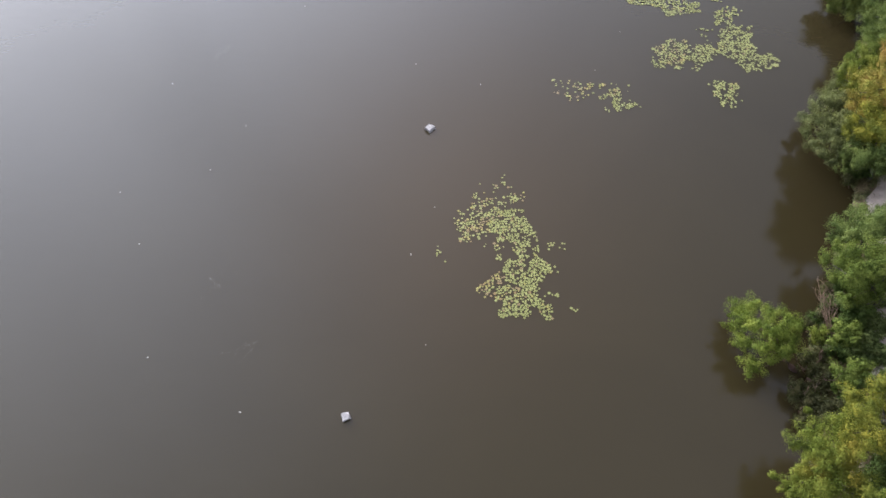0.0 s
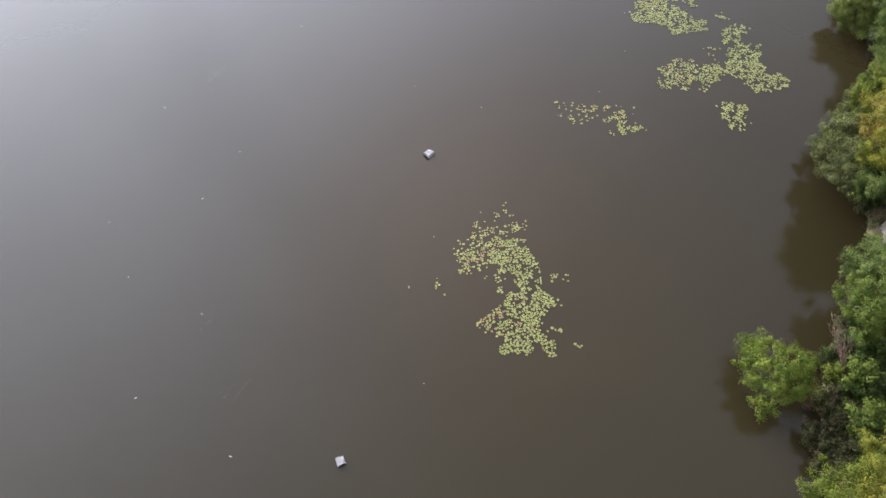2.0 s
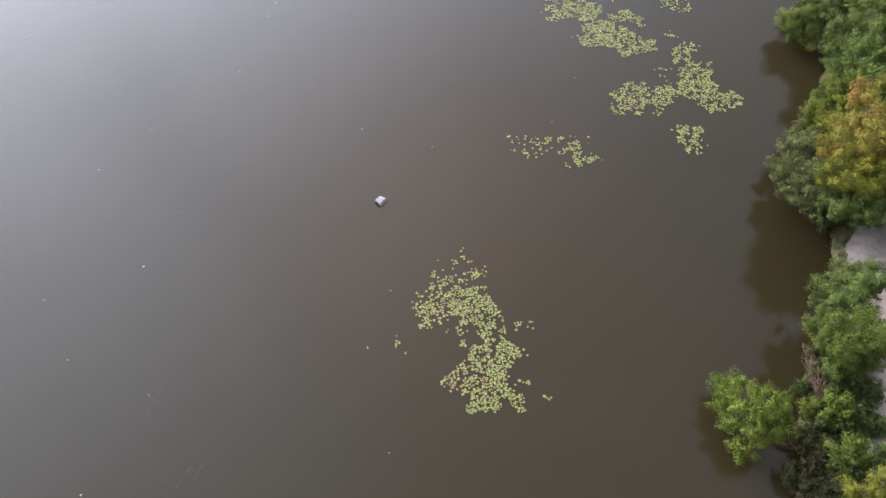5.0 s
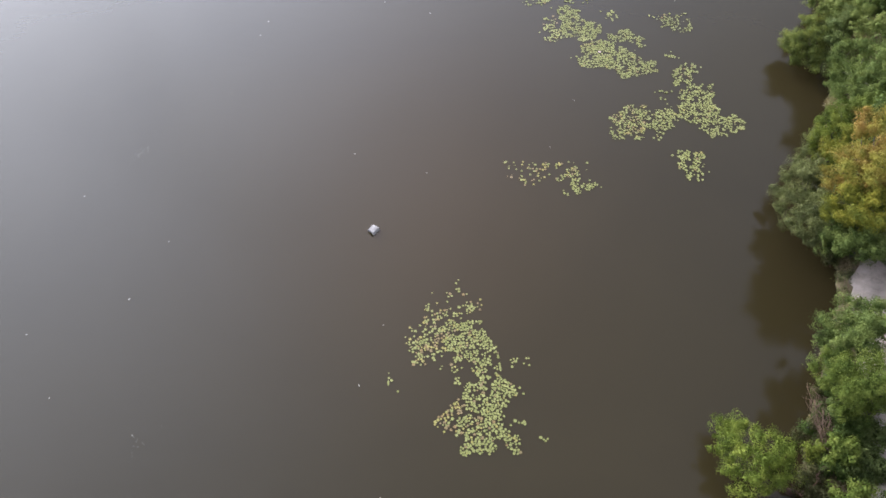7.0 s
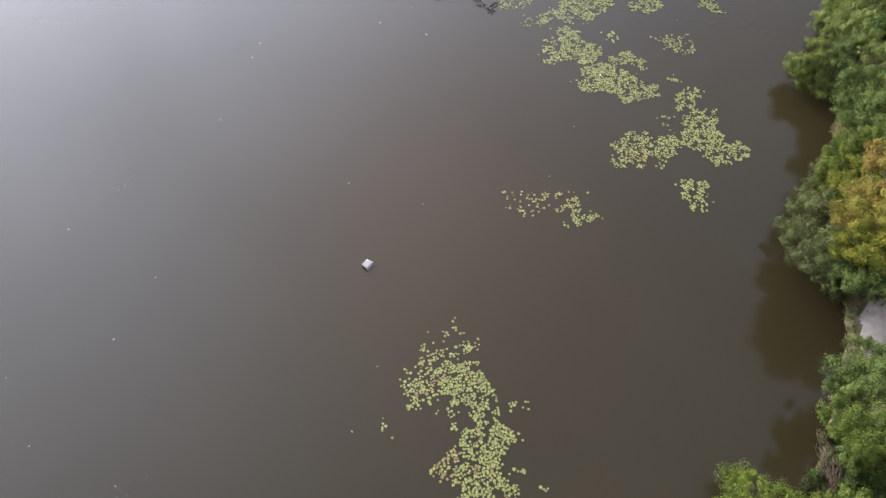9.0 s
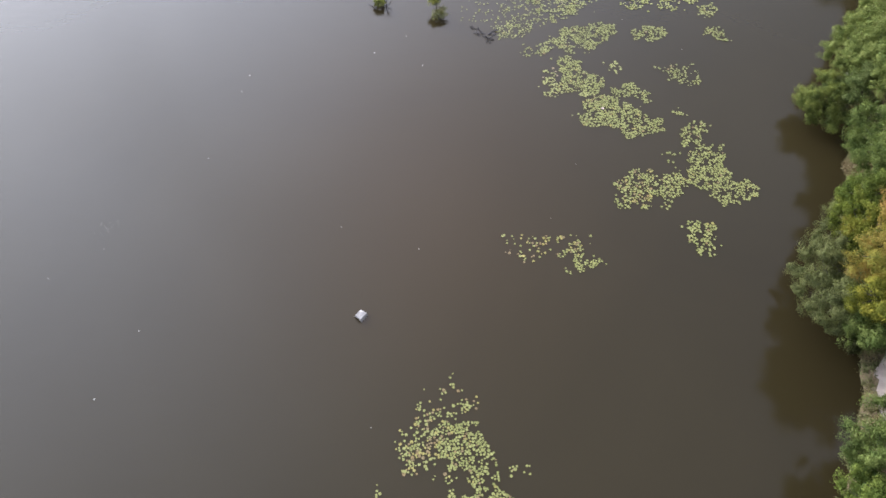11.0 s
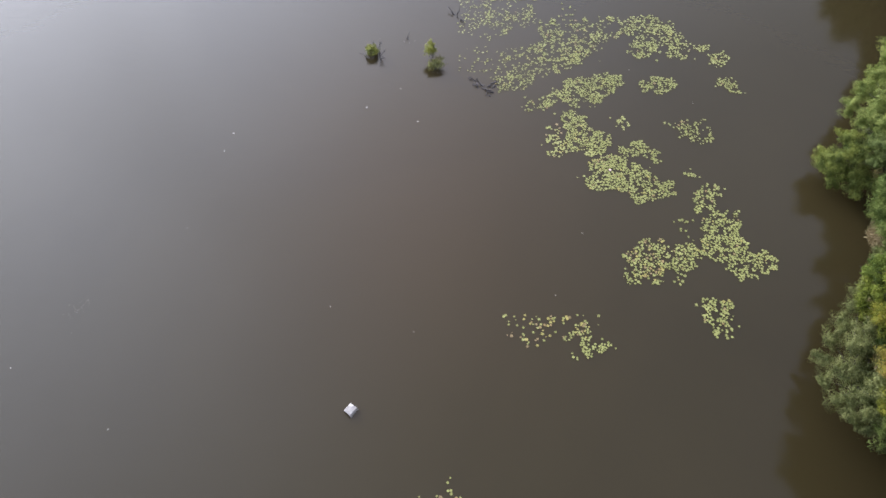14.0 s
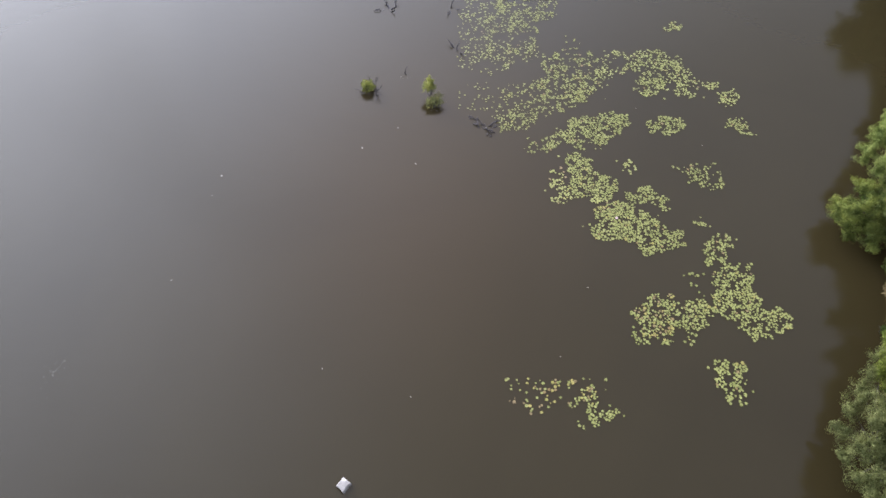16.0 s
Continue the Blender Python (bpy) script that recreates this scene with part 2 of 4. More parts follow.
def leaves_mesh(name, mat, parent, places, ups, length, rng, narrow=0.46, soft=None):
    """One mesh of many small folded leaves at the places, facing roughly along ups; soft: normals that round off the shading."""
    n = len(places)
    nor = ups + rng.normal(0, 0.3, (n, 3))
    nor /= np.linalg.norm(nor, axis=1)[:, None]
    t = rng.normal(0, 1, (n, 3))
    u = np.cross(nor, t)
    u /= np.linalg.norm(u, axis=1)[:, None]
    v = np.cross(nor, u)
    ln = (length * rng.uniform(0.7, 1.3, n))[:, None]
    droop = nor * ln * 0.12
    a, b = places - u * ln * 0.5 - droop, places + u * ln * 0.5 - droop
    c, d = places + v * ln * 0.5 * narrow, places - v * ln * 0.5 * narrow
    co = np.stack([a, d, b, c], axis=1).reshape(-1, 3).astype(np.float32)
    me = bpy.data.meshes.new(name)
    me.vertices.add(4 * n)
    me.vertices.foreach_set("co", co.ravel())
    me.loops.add(4 * n)
    me.loops.foreach_set("vertex_index", np.arange(4 * n, dtype=np.int32))
    me.polygons.add(n)
    me.polygons.foreach_set("loop_start", np.arange(0, 4 * n, 4, dtype=np.int32))
    me.polygons.foreach_set("loop_total", np.full(n, 4, dtype=np.int32))
    me.materials.append(mat)
    me.update(calc_edges=True)
    if soft is not None:
        me.polygons.foreach_set("use_smooth", np.ones(n, dtype=bool))
        me.normals_split_custom_set_from_vertices(np.repeat(soft, 4, axis=0))
    ob = new(name, me)
    ob.parent = parent
    return ob


def crown_points(lobes, rng, spacing, per_tuft, tuft, fill):
    """Leaf places and sizes: leafy sprays that point out of overlapping lobes, with gaps between, round a core of larger leaves."""
    L = np.array(lobes, float)
    cs, ds, cores = [], [], []
    for x, y, z, rx, ry, rz in lobes:
        area = 4 * math.pi * ((rx * ry) ** 1.6 / 3 + (rx * rz) ** 1.6 / 3 + (ry * rz) ** 1.6 / 3) ** (1 / 1.6)
        k = int(area / spacing ** 2)
        d = rng.normal(0, 1, (k, 3))
        d /= np.linalg.norm(d, axis=1)[:, None]
        d = d[d[:, 2] > -0.4]
        r = rng.uniform(0.6, 1.06, (len(d), 1)) * (1 + 0.16 * np.sin(7 * d[:, :1] + 5 * d[:, 1:2] + x) * np.cos(6 * d[:, 2:] + y))
        cs.append(np.array([x, y, z]) + d * r * np.array([rx, ry, rz]))
        ds.append(d)
        k = int(fill * area)
        e = rng.normal(0, 1, (k, 3))
        e *= rng.uniform(0.3, 0.75, (k, 1)) / np.linalg.norm(e, axis=1)[:, None]
        cores.append(np.array([x, y, z]) + e * np.array([rx, ry, rz]))
    c, d = np.concatenate(cs), np.concatenate(ds)
    inner = np.full(len(c), 9.0)
    for row in L:
        inner = np.minimum(inner, np.linalg.norm((c - row[:3]) / row[3:], axis=1))
    keep = inner > 0.5
    c, d = c[keep], d[keep]
    n = len(c)
    size = (tuft * rng.uniform(0.5, 1.5, n))[:, None, None]
    axis = d + rng.normal(0, 0.35, (n, 3)) + np.array([0, 0, 0.12])
    axis /= np.linalg.norm(axis, axis=1)[:, None]
    s = rng.uniform(-0.6, 0.8, (n, per_tuft, 1))
    e = rng.normal(0, 1, (n, per_tuft, 3))
    e /= np.linalg.norm(e, axis=2)[:, :, None]
    wide = (0.92 - 0.5 * np.maximum(s, 0)) * rng.uniform(0.3, 1.05, (n, per_tuft, 1)) ** 0.6
    off = (axis[:, None, :] * s + e * wide * np.array([1.0, 1.0, 0.7])) * size
    off[:, :, 2:] -= 0.22 * size * np.maximum(s, 0) ** 2
    p = (c[:, None, :] + off).reshape(-1, 3)
    nrm = (e * 0.8 + d[:, None, :] * 0.45 + np.array([0, 0, 0.2])).reshape(-1, 3)
    core = np.concatenate(cores)
    p, nrm = np.concatenate([p, core]), np.concatenate([nrm, rng.normal(0, 1, core.shape) + np.array([0, 0, 0.4])])
    nrm /= np.linalg.norm(nrm, axis=1)[:, None]
    return p, nrm, np.concatenate([np.ones(len(p) - len(core)), np.full(len(core), 2.0)])


def lobes_for(rng, cx, cy, cz, rx, ry, rz, n, size):
    """A crown's rounded boughs, spread through an ellipsoid."""
    out = [(0.0, 0.0, 0.0, rx * 0.62, ry * 0.62, rz * 0.66)]
    for i in range(n):
        w = 2 * math.pi * (i * 0.618 + rng.uniform(-0.06, 0.06))
        h = -0.55 + 1.45 * ((i + 0.5) / n) + rng.uniform(-0.1, 0.1)
        s = math.sqrt(max(0.05, 1 - min(0.95, h) ** 2)) * 0.74
        k = size * rng.uniform(0.6, 1.35)
        s *= rng.uniform(0.85, 1.2)
        out.append((math.cos(w) * s * rx, math.sin(w) * s * ry, h * rz * 0.72, k * rx, k * ry, k * rz * 0.9))
    return [(cx + a, cy + b, cz + c, d, e, f) for a, b, c, d, e, f in out]


def tree(name, label, category, base, crown, leaf, seed, n=11, size=0.42, trunk=0.14, leaf_len=0.07, spacing=0.48, per_clump=170, clump=0.34, stems=1, bark=None, group="trees on the bank", fill=70):
    """A broadleaf: tapered trunk, a limb into every bough, and a crown of single leaves."""
    rng = np.random.default_rng(seed)
    bx, by, bz = base
    ob = new(name)
    ob.location = (bx, by, bz)
    tagged(ob, label, category, group)
    if isinstance(crown, list):
        lobes = [(x - bx, y - by, z - bz - 0.1, r * 0.74 - 0.08, r * 0.74 - 0.08, r * 0.62) for x, y, z, r in crown]
        lobes += [(a * 0.74, b * 0.74, max(c - 1.9 * r, r * 0.9), r * 1.05, r * 1.05, r * 0.9) for a, b, c, r, _, _ in lobes if c > 2.2]
        cx, cy, cz = (sum(c[k] for c in crown) / len(crown) for k in range(3))
        rz = max(c[2] for c in crown) - cz + 1.0
    else:
        cx, cy, cz, rx, ry, rz = crown
        lobes = lobes_for(rng, cx - bx, cy - by, cz - bz, rx, ry, rz, n, size)
    fork = Vector(((cx - bx) * 0.55, (cy - by) * 0.55, max(0.5, (cz - bz - rz * 0.45))))
    for s in range(stems):
        foot = Vector((rng.normal() * 0.12 * (stems > 1), rng.normal() * 0.12 * (stems > 1), -0.25))
        top = fork + Vector((rng.normal() * 0.25, rng.normal() * 0.25, 0)) * (stems > 1)
        v, f = tube(bent(rng, foot, top, 5, 0.06), [trunk * 1.35, trunk, trunk * 0.9, trunk * 0.8, trunk * 0.7], 9)
        mesh_object("trunk", v, f, bark or M_BARK, ob, True)
    for lo in lobes:
        v, f = tube(bent(rng, fork, fork.lerp(Vector(lo[:3]), 0.85), 4, 0.1), [trunk * 0.5, trunk * 0.32, trunk * 0.2, trunk * 0.08], 6)
        mesh_object("limb", v, f, bark or M_BARK, ob, True)
    p, nrm, grow = crown_points(lobes, rng, spacing, per_clump, clump, fill)
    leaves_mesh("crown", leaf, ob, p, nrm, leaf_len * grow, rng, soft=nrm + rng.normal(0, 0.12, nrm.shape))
    return ob


# ---- the lake and its bank ----
SHORE_Y = [-2600, -60, 0, 10, 14.5, 16, 19, 21, 23.5, 25, 26.6, 28.2, 31, 38, 42, 50, 56, 65, 90, 2600]
SHORE_X = [-40, 8, 15.7, 17.7, 18.4, 18.8, 20.0, 20.8, 22.6, 23.7, 24.2, 24.7, 25.2, 27.8, 29.9, 32.9, 37.6, 42.8, 52, 400]
PATH_Y = [-40, 10, 16, 20, 27, 33, 45, 60, 120]
PATH_X = [14, 22.0, 22.3, 23.4, 26.4, 29.6, 36.5, 47, 80]


def shore(y):
    return np.interp(y, SHORE_Y, SHORE_X)


def height(x, y):
    """Ground level: lake bed, a low worn bank, level land behind it."""
    d = x - shore(y) + 0.35 * np.sin(y * 1.1) * 0.5 + 0.12 * np.sin(y * 3.3)
    d = np.maximum(d, np.maximum(-340 - x, 0) * 0.5 - 40 * (x > -340))
    return np.interp(d, [-60, -6, -1.2, 0, 0.35, 1.2, 4, 60], [-3, -2, -0.7, -0.03, 0.3, 0.52, 0.7, 1.2])


def sheet(name, xs, ys, zf, mat):
    X, Y = np.meshgrid(xs, ys)
    Z = zf(X, Y)
    v = np.stack([X, Y, Z], axis=-1).reshape(-1, 3)
    w, h = len(xs), len(ys)
    f = [(j * w + i, j * w + i + 1, (j + 1) * w + i + 1, (j + 1) * w + i) for j in range(h - 1) for i in range(w - 1)]
    return mesh_object(name, v.tolist(), f, mat, None, True)


xs = np.concatenate([[-2500, -900, -500, -400, -340, -300, -200, -100, -40, 0, 8], np.arange(12, 46, 0.35), [48, 52, 60, 80, 140, 300, 800, 2500]])
ys = np.concatenate([[-2500, -800, -300, -100, -40, -15], np.arange(-8, 76, 0.4), [80, 90, 120, 200, 400, 900, 2500]])


def bumpy(X, Y):
    z = height(X, Y)
    off = np.abs(X - np.interp(Y, PATH_Y, PATH_X))
    rough = np.clip((off - 1.9) / 0.6, 0, 1)
    return z + rough * np.where(z > 0.1, 0.06 * np.sin(X * 2.1 + Y) * np.cos(Y * 1.7 - X * 0.6) + 0.04 * np.sin(X * 5 + Y * 3.1), 0)


tagged(sheet("ground", xs, ys, bumpy, M_GROUND), "low earthen lake bank with grass and leaf litter", "ground", kind="structure")
tagged(mesh_object("water", [(-345, -2400, 0), (300, -2400, 0), (300, 2400, 0), (-345, 2400, 0)], [(0, 1, 2, 3)], M_WATER), "still murky brown lake water mirroring a pale sky", "water", kind="structure")


def gravel_path():
    v, f = [], []
    yy = np.arange(-20, 80, 0.25)
    for i, y in enumerate(yy):
        x = float(np.interp(y, PATH_Y, PATH_X))
        half = 0.95 + 0.12 * math.sin(y * 1.3) + 0.08 * math.sin(y * 3.7 + 1) + 0.85 * math.exp(-((y - 27) / 1.5) ** 2) - (0.2 if y < 23 else 0)
        for k in range(5):
            px = x + half * (k / 2 - 1) + 0.35 * math.exp(-((y - 27) / 1.5) ** 2) + 0.04 * math.sin(y * 9 + k) + (0.3 * noise.noise(Vector((y * 1.9, k, 0.5))) if k in (0, 4) else 0)
            v.append((px, y, float(bumpy(np.array(px), np.array(y))) + (0.035, 0.07, 0.085, 0.07, 0.035)[k]))
        if i:
            a, b = (i - 1) * 5, i * 5
            f += [(a + k, a + k + 1, b + k + 1, b + k) for k in range(4)]
    return tagged(mesh_object("path", v, f, M_PATH, None, True), "pale grey trodden gravel path along the bank", "path", kind="structure")


gravel_path()


M_GRASS = leaf_material("rough_bank_grass", (0.045, 0.055, 0.018), (0.09, 0.1, 0.035), (0.17, 0.155, 0.07), (0.23, 0.175, 0.1), (0.45, 0.6), 0.8)


def bank_grass():
    """Rough grass and weeds in uneven tufts along the bank, none on the path."""
    rng = np.random.default_rng(3)
    y = rng.uniform(6, 56, 11000)
    x = shore(y) - 0.25 + rng.gamma(0.9, 1.0, len(y))
    off = np.abs(x - np.interp(y, PATH_Y, PATH_X))
    keep = (off > 0.8 + 0.7 * np.exp(-((y - 27) / 1.5) ** 2) + rng.uniform(0, 0.25, len(y))) & (height(x, y) > -0.02) & (rng.random(len(y)) > np.maximum(0.72 * np.exp(-((y - 26.2) / 1.8) ** 4), np.where(y < 22.5, 0.72, 0.0)))
    x, y = x[keep], y[keep]
    per = 11
    px = np.repeat(x, per) + rng.normal(0, 0.1, len(x) * per)
    py = np.repeat(y, per) + rng.normal(0, 0.1, len(x) * per)
    z = bumpy(px, py) + rng.uniform(0.02, 0.22, len(px)) * np.repeat(rng.uniform(0.4, 1.3, len(x)), per)
    side = rng.normal(0, 0.6, (len(px), 3)) + np.array([0, 0, 0.5])
    side /= np.linalg.norm(side, axis=1)[:, None]
    ob = leaves_mesh("bank_grass", M_GRASS, None, np.stack([px, py, z], axis=1), side, 0.24, rng, 0.2)
    tagged(ob, "rough green and straw-coloured grass along the bank", "grass", kind="stuff")


bank_grass()

# ---- trees along the bank: each crown is a list of rounded boughs (x, y, z, radius) ----
tree("willow_tree", "fresh green willow leaning out over the water", "tree", (18.4, 16.6, 0.2), [(15.8, 19.3, 1.1, 0.76), (16.3, 19.1, 1.9, 0.68), (16.7, 18.3, 2.5, 0.67), (17.3, 17.9, 2.7, 0.67), (17.7, 17.6, 2.5, 0.54), (15.4, 18.3, 1.2, 0.78), (15.9, 17.8, 2.2, 0.83), (15.7, 18.6, 1.7, 0.67), (16.5, 17.3, 2.6, 0.75), (17.4, 17.1, 2.3, 0.63), (15.6, 17.3, 1.3, 0.8), (16.1, 16.7, 2.0, 0.72), (17.0, 16.6, 1.9, 0.63), (15.9, 16.3, 1.1, 0.77), (16.5, 16.3, 1.6, 0.5), (15.3, 19.0, 1.1, 0.34), (15.6, 15.8, 1.0, 0.37), (15.7, 19.7, 1.3, 0.28), (17.6, 16.7, 2.0, 0.4)], L_WILLOW, 11, trunk=0.13, bark=M_RED_BARK)
tree("yellow_green_tree", "broad leafy yellow-green tree on the bank", "tree", (18.4, 10.8, 0.4), [(16.4, 12.0, 3.6, 0.78), (16.1, 11.9, 2.5, 0.59), (16.0, 10.8, 4.7, 0.95), (16.6, 10.5, 5.5, 0.98), (15.8, 10.5, 3.1, 0.83), (15.3, 10.9, 1.6, 0.38), (16.1, 9.7, 4.5, 0.99), (15.4, 9.9, 2.6, 0.73), (17.1, 9.3, 4.8, 0.85), (15.9, 9.2, 3.5, 1.01), (16.4, 13.0, 3.6, 0.35), (17.0, 12.0, 4.8, 0.82), (17.6, 8.5, 5.0, 1.12)], L_YELLOW, 12)
tree("yellow_tree", "tree turning bright yellow beside the path", "tree", (19.9, 12.2, 0.4), [(17.9, 13.2, 4.7, 0.74), (18.9, 13.3, 5.1, 0.87), (17.7, 11.9, 5.5, 0.96), (17.6, 10.7, 5.8, 0.75), (19.8, 12.4, 5.0, 1.19), (16.5, 11.1, 5.7, 0.59)], L_TURN, 13)
tree("green_tree", "leafy bright green tree above dead branches", "tree", (22.6, 19.0, 0.5), [(20.9, 19.7, 3.2, 0.8), (21.6, 19.4, 4.0, 0.9), (20.7, 19.3, 2.4, 0.7), (19.8, 21.2, 2.9, 0.6), (20.1, 21.4, 3.7, 0.59), (19.8, 20.1, 4.3, 0.7), (19.9, 20.1, 5.0, 0.81), (19.8, 19.2, 5.0, 0.74), (20.7, 19.9, 5.6, 0.81), (20.4, 19.1, 5.3, 0.7), (19.9, 19.3, 4.2, 0.44), (21.1, 19.3, 5.6, 0.85)], L_GREEN, 14)
tree("green_tree", "muted green leafy tree beside the open bank", "tree", (22.8, 23.0, 0.4), [(21.5, 24.0, 2.4, 0.42), (21.1, 23.0, 3.3, 0.71), (20.7, 22.5, 2.9, 0.58), (23.2, 24.9, 2.4, 0.54), (21.4, 22.8, 4.3, 0.77), (23.1, 23.8, 3.5, 0.66), (21.7, 22.2, 4.8, 0.85), (20.5, 21.6, 4.5, 0.68), (21.0, 21.3, 5.1, 0.74), (23.4, 23.6, 3.9, 0.66), (22.4, 22.0, 5.0, 0.82), (23.3, 23.0, 3.2, 0.62), (23.0, 22.6, 4.4, 0.7), (22.9, 21.7, 3.0, 0.7), (23.4, 22.3, 2.4, 0.6)], L_COOL, 15)
tree("olive_tree", "dull olive-green rounded willow overhanging the water", "tree", (25.4, 30.4, 0.4), [(23.4, 33.5, 1.5, 0.81), (22.7, 32.6, 1.3, 0.68), (22.4, 31.5, 1.3, 0.71), (22.6, 30.5, 1.4, 0.78), (22.8, 29.6, 1.5, 0.73), (23.2, 29.0, 1.4, 0.54), (24.2, 34.3, 1.7, 0.78), (24.9, 35.1, 1.9, 0.75), (25.2, 35.6, 2.3, 0.63), (25.5, 35.9, 2.5, 0.51), (22.7, 31.3, 2.6, 0.96), (23.5, 32.3, 3.0, 0.9), (22.6, 30.0, 2.6, 0.91), (22.9, 29.1, 2.9, 0.82), (22.7, 29.7, 4.1, 0.81), (23.3, 28.8, 1.8, 0.54), (23.7, 31.0, 2.2, 0.95), (24.2, 32.4, 2.5, 0.95), (24.2, 30.6, 3.2, 0.95), (23.5, 30.0, 2.3, 0.85), (24.6, 33.4, 2.4, 0.85)], L_OLIVE, 16, leaf_len=0.064, spacing=0.4, per_clump=130, clump=0.3)
tree("yellow_green_tree", "yellow-green leafy tree above a dull olive willow", "tree", (26.2, 33.6, 0.5), [(25.2, 34.9, 3.3, 0.82), (25.5, 34.7, 4.2, 0.85), (25.4, 33.5, 4.7, 0.75), (24.5, 33.1, 4.3, 0.74), (24.9, 34.8, 2.6, 0.58), (25.5, 35.8, 2.8, 0.63)], L_YELLOW, 24)
tree("golden_tree", "tall tree with golden orange autumn leaves", "tree", (26.4, 30.6, 0.5), [(25.7, 33.6, 6.2, 0.82), (25.3, 32.1, 6.5, 0.79), (25.2, 32.8, 5.7, 0.73), (23.6, 31.1, 5.7, 0.85), (23.9, 30.5, 6.7, 0.9), (24.3, 29.9, 6.9, 0.86), (23.2, 30.9, 5.0, 0.59), (23.1, 29.6, 6.3, 0.82), (23.8, 28.9, 6.7, 0.85), (23.2, 30.3, 4.6, 0.52), (25.3, 30.7, 7.0, 1.01), (24.6, 28.9, 7.0, 0.98), (26.4, 33.0, 6.5, 0.87)], L_GOLD, 17, trunk=0.2)
tree("yellow_green_tree", "yellow-green leafy tree beside a golden one", "tree", (26.3, 29.4, 0.5), [(22.8, 29.2, 4.7, 0.69), (23.2, 28.8, 5.7, 0.82), (23.7, 28.1, 6.1, 0.85), (22.7, 28.9, 4.0, 0.55), (23.0, 27.5, 5.7, 0.84), (23.9, 27.3, 5.7, 0.79), (23.0, 28.2, 4.7, 0.72), (24.6, 27.8, 6.2, 0.98)], L_TURN, 25)
tree("green_tree", "low spreading green tree beside the gravel path", "tree", (25.5, 28.6, 0.5), [(23.3, 28.6, 2.5, 0.71), (23.2, 28.1, 3.7, 0.73), (23.3, 27.2, 3.9, 0.72), (23.4, 27.6, 2.8, 0.52), (23.7, 27.0, 4.6, 0.86), (24.1, 26.3, 4.3, 0.75), (23.8, 26.4, 3.8, 0.43), (23.4, 28.1, 1.9, 0.34), (24.7, 26.4, 4.6, 0.9)], L_COOL, 18, trunk=0.1)
tree("green_tree", "green tree standing behind a golden one", "tree", (28.2, 35.8, 0.6), [(25.8, 36.6, 2.8, 0.59), (26.3, 36.7, 3.3, 0.76), (26.7, 36.1, 4.1, 0.79), (27.2, 35.8, 4.7, 0.83), (27.8, 35.4, 5.2, 0.93)], L_GREEN, 19)
tree("green_tree", "cool green leafy tree at the water's edge", "tree", (29.8, 39.0, 0.5), [(27.95, 39.1, 2.9, 0.72), (28.3, 40.5, 2.9, 0.82), (28.1, 40.8, 3.7, 0.9), (27.9, 38.5, 4.5, 0.95), (27.6, 37.2, 4.3, 0.78), (28.5, 39.5, 5.3, 1.05), (27.5, 37.2, 5.6, 1.05), (27.7, 36.2, 5.3, 0.88), (28.7, 41.3, 4.1, 0.82), (28.6, 37.9, 6.2, 1.17), (28.1, 36.3, 6.0, 1.14)], L_COOL, 20)
tree("willow_tree", "low rounded muted green willow hanging over the water", "tree", (29.4, 43.8, 0.3), [(27.8, 45.4, 1.3, 1.0), (27.3, 44.6, 1.3, 0.76), (27.9, 44.0, 1.2, 0.94), (27.8, 44.4, 2.0, 1.06), (28.9, 46.0, 2.2, 0.96), (28.5, 43.4, 1.5, 0.85), (28.5, 44.3, 2.5, 0.93), (27.5, 43.8, 1.1, 0.63), (29.2, 45.2, 2.4, 0.68), (28.6, 42.8, 1.0, 0.72), (29.3, 43.1, 1.6, 0.85), (29.0, 44.1, 1.4, 0.9), (29.8, 42.6, 1.8, 0.9)], L_MUTED, 21, trunk=0.1)
tree("grey_green_tree", "small grey-green tree among brighter ones", "tree", (31.2, 44.6, 0.5), [(29.9, 44.5, 3.3, 0.99), (29.3, 43.5, 2.7, 0.8), (29.6, 45.0, 2.8, 0.68), (30.3, 44.5, 3.9, 0.89)], L_SILVER, 23, trunk=0.1)
tree("green_tree", "leafy green tree on the wooded bank", "tree", (32.0, 48.2, 0.4), [(30.1, 48.4, 2.3, 0.81), (29.9, 48.2, 2.0, 0.57), (30.9, 49.4, 2.7, 0.97), (30.0, 46.6, 3.6, 1.05), (32.0, 50.5, 2.9, 0.94), (33.3, 51.7, 3.1, 0.96), (31.2, 47.5, 4.2, 1.16), (31.9, 49.0, 4.3, 1.0), (30.1, 45.5, 3.9, 0.95), (30.8, 45.4, 4.5, 1.01), (34.4, 53.1, 2.9, 0.94), (31.6, 46.9, 5.0, 1.26), (33.7, 50.5, 4.0, 1.24), (30.5, 43.8, 4.7, 1.09), (30.0, 41.5, 5.3, 1.05), (31.1, 45.7, 4.2, 1.03), (31.4, 44.2, 5.2, 1.1)], L_PALE, 22)
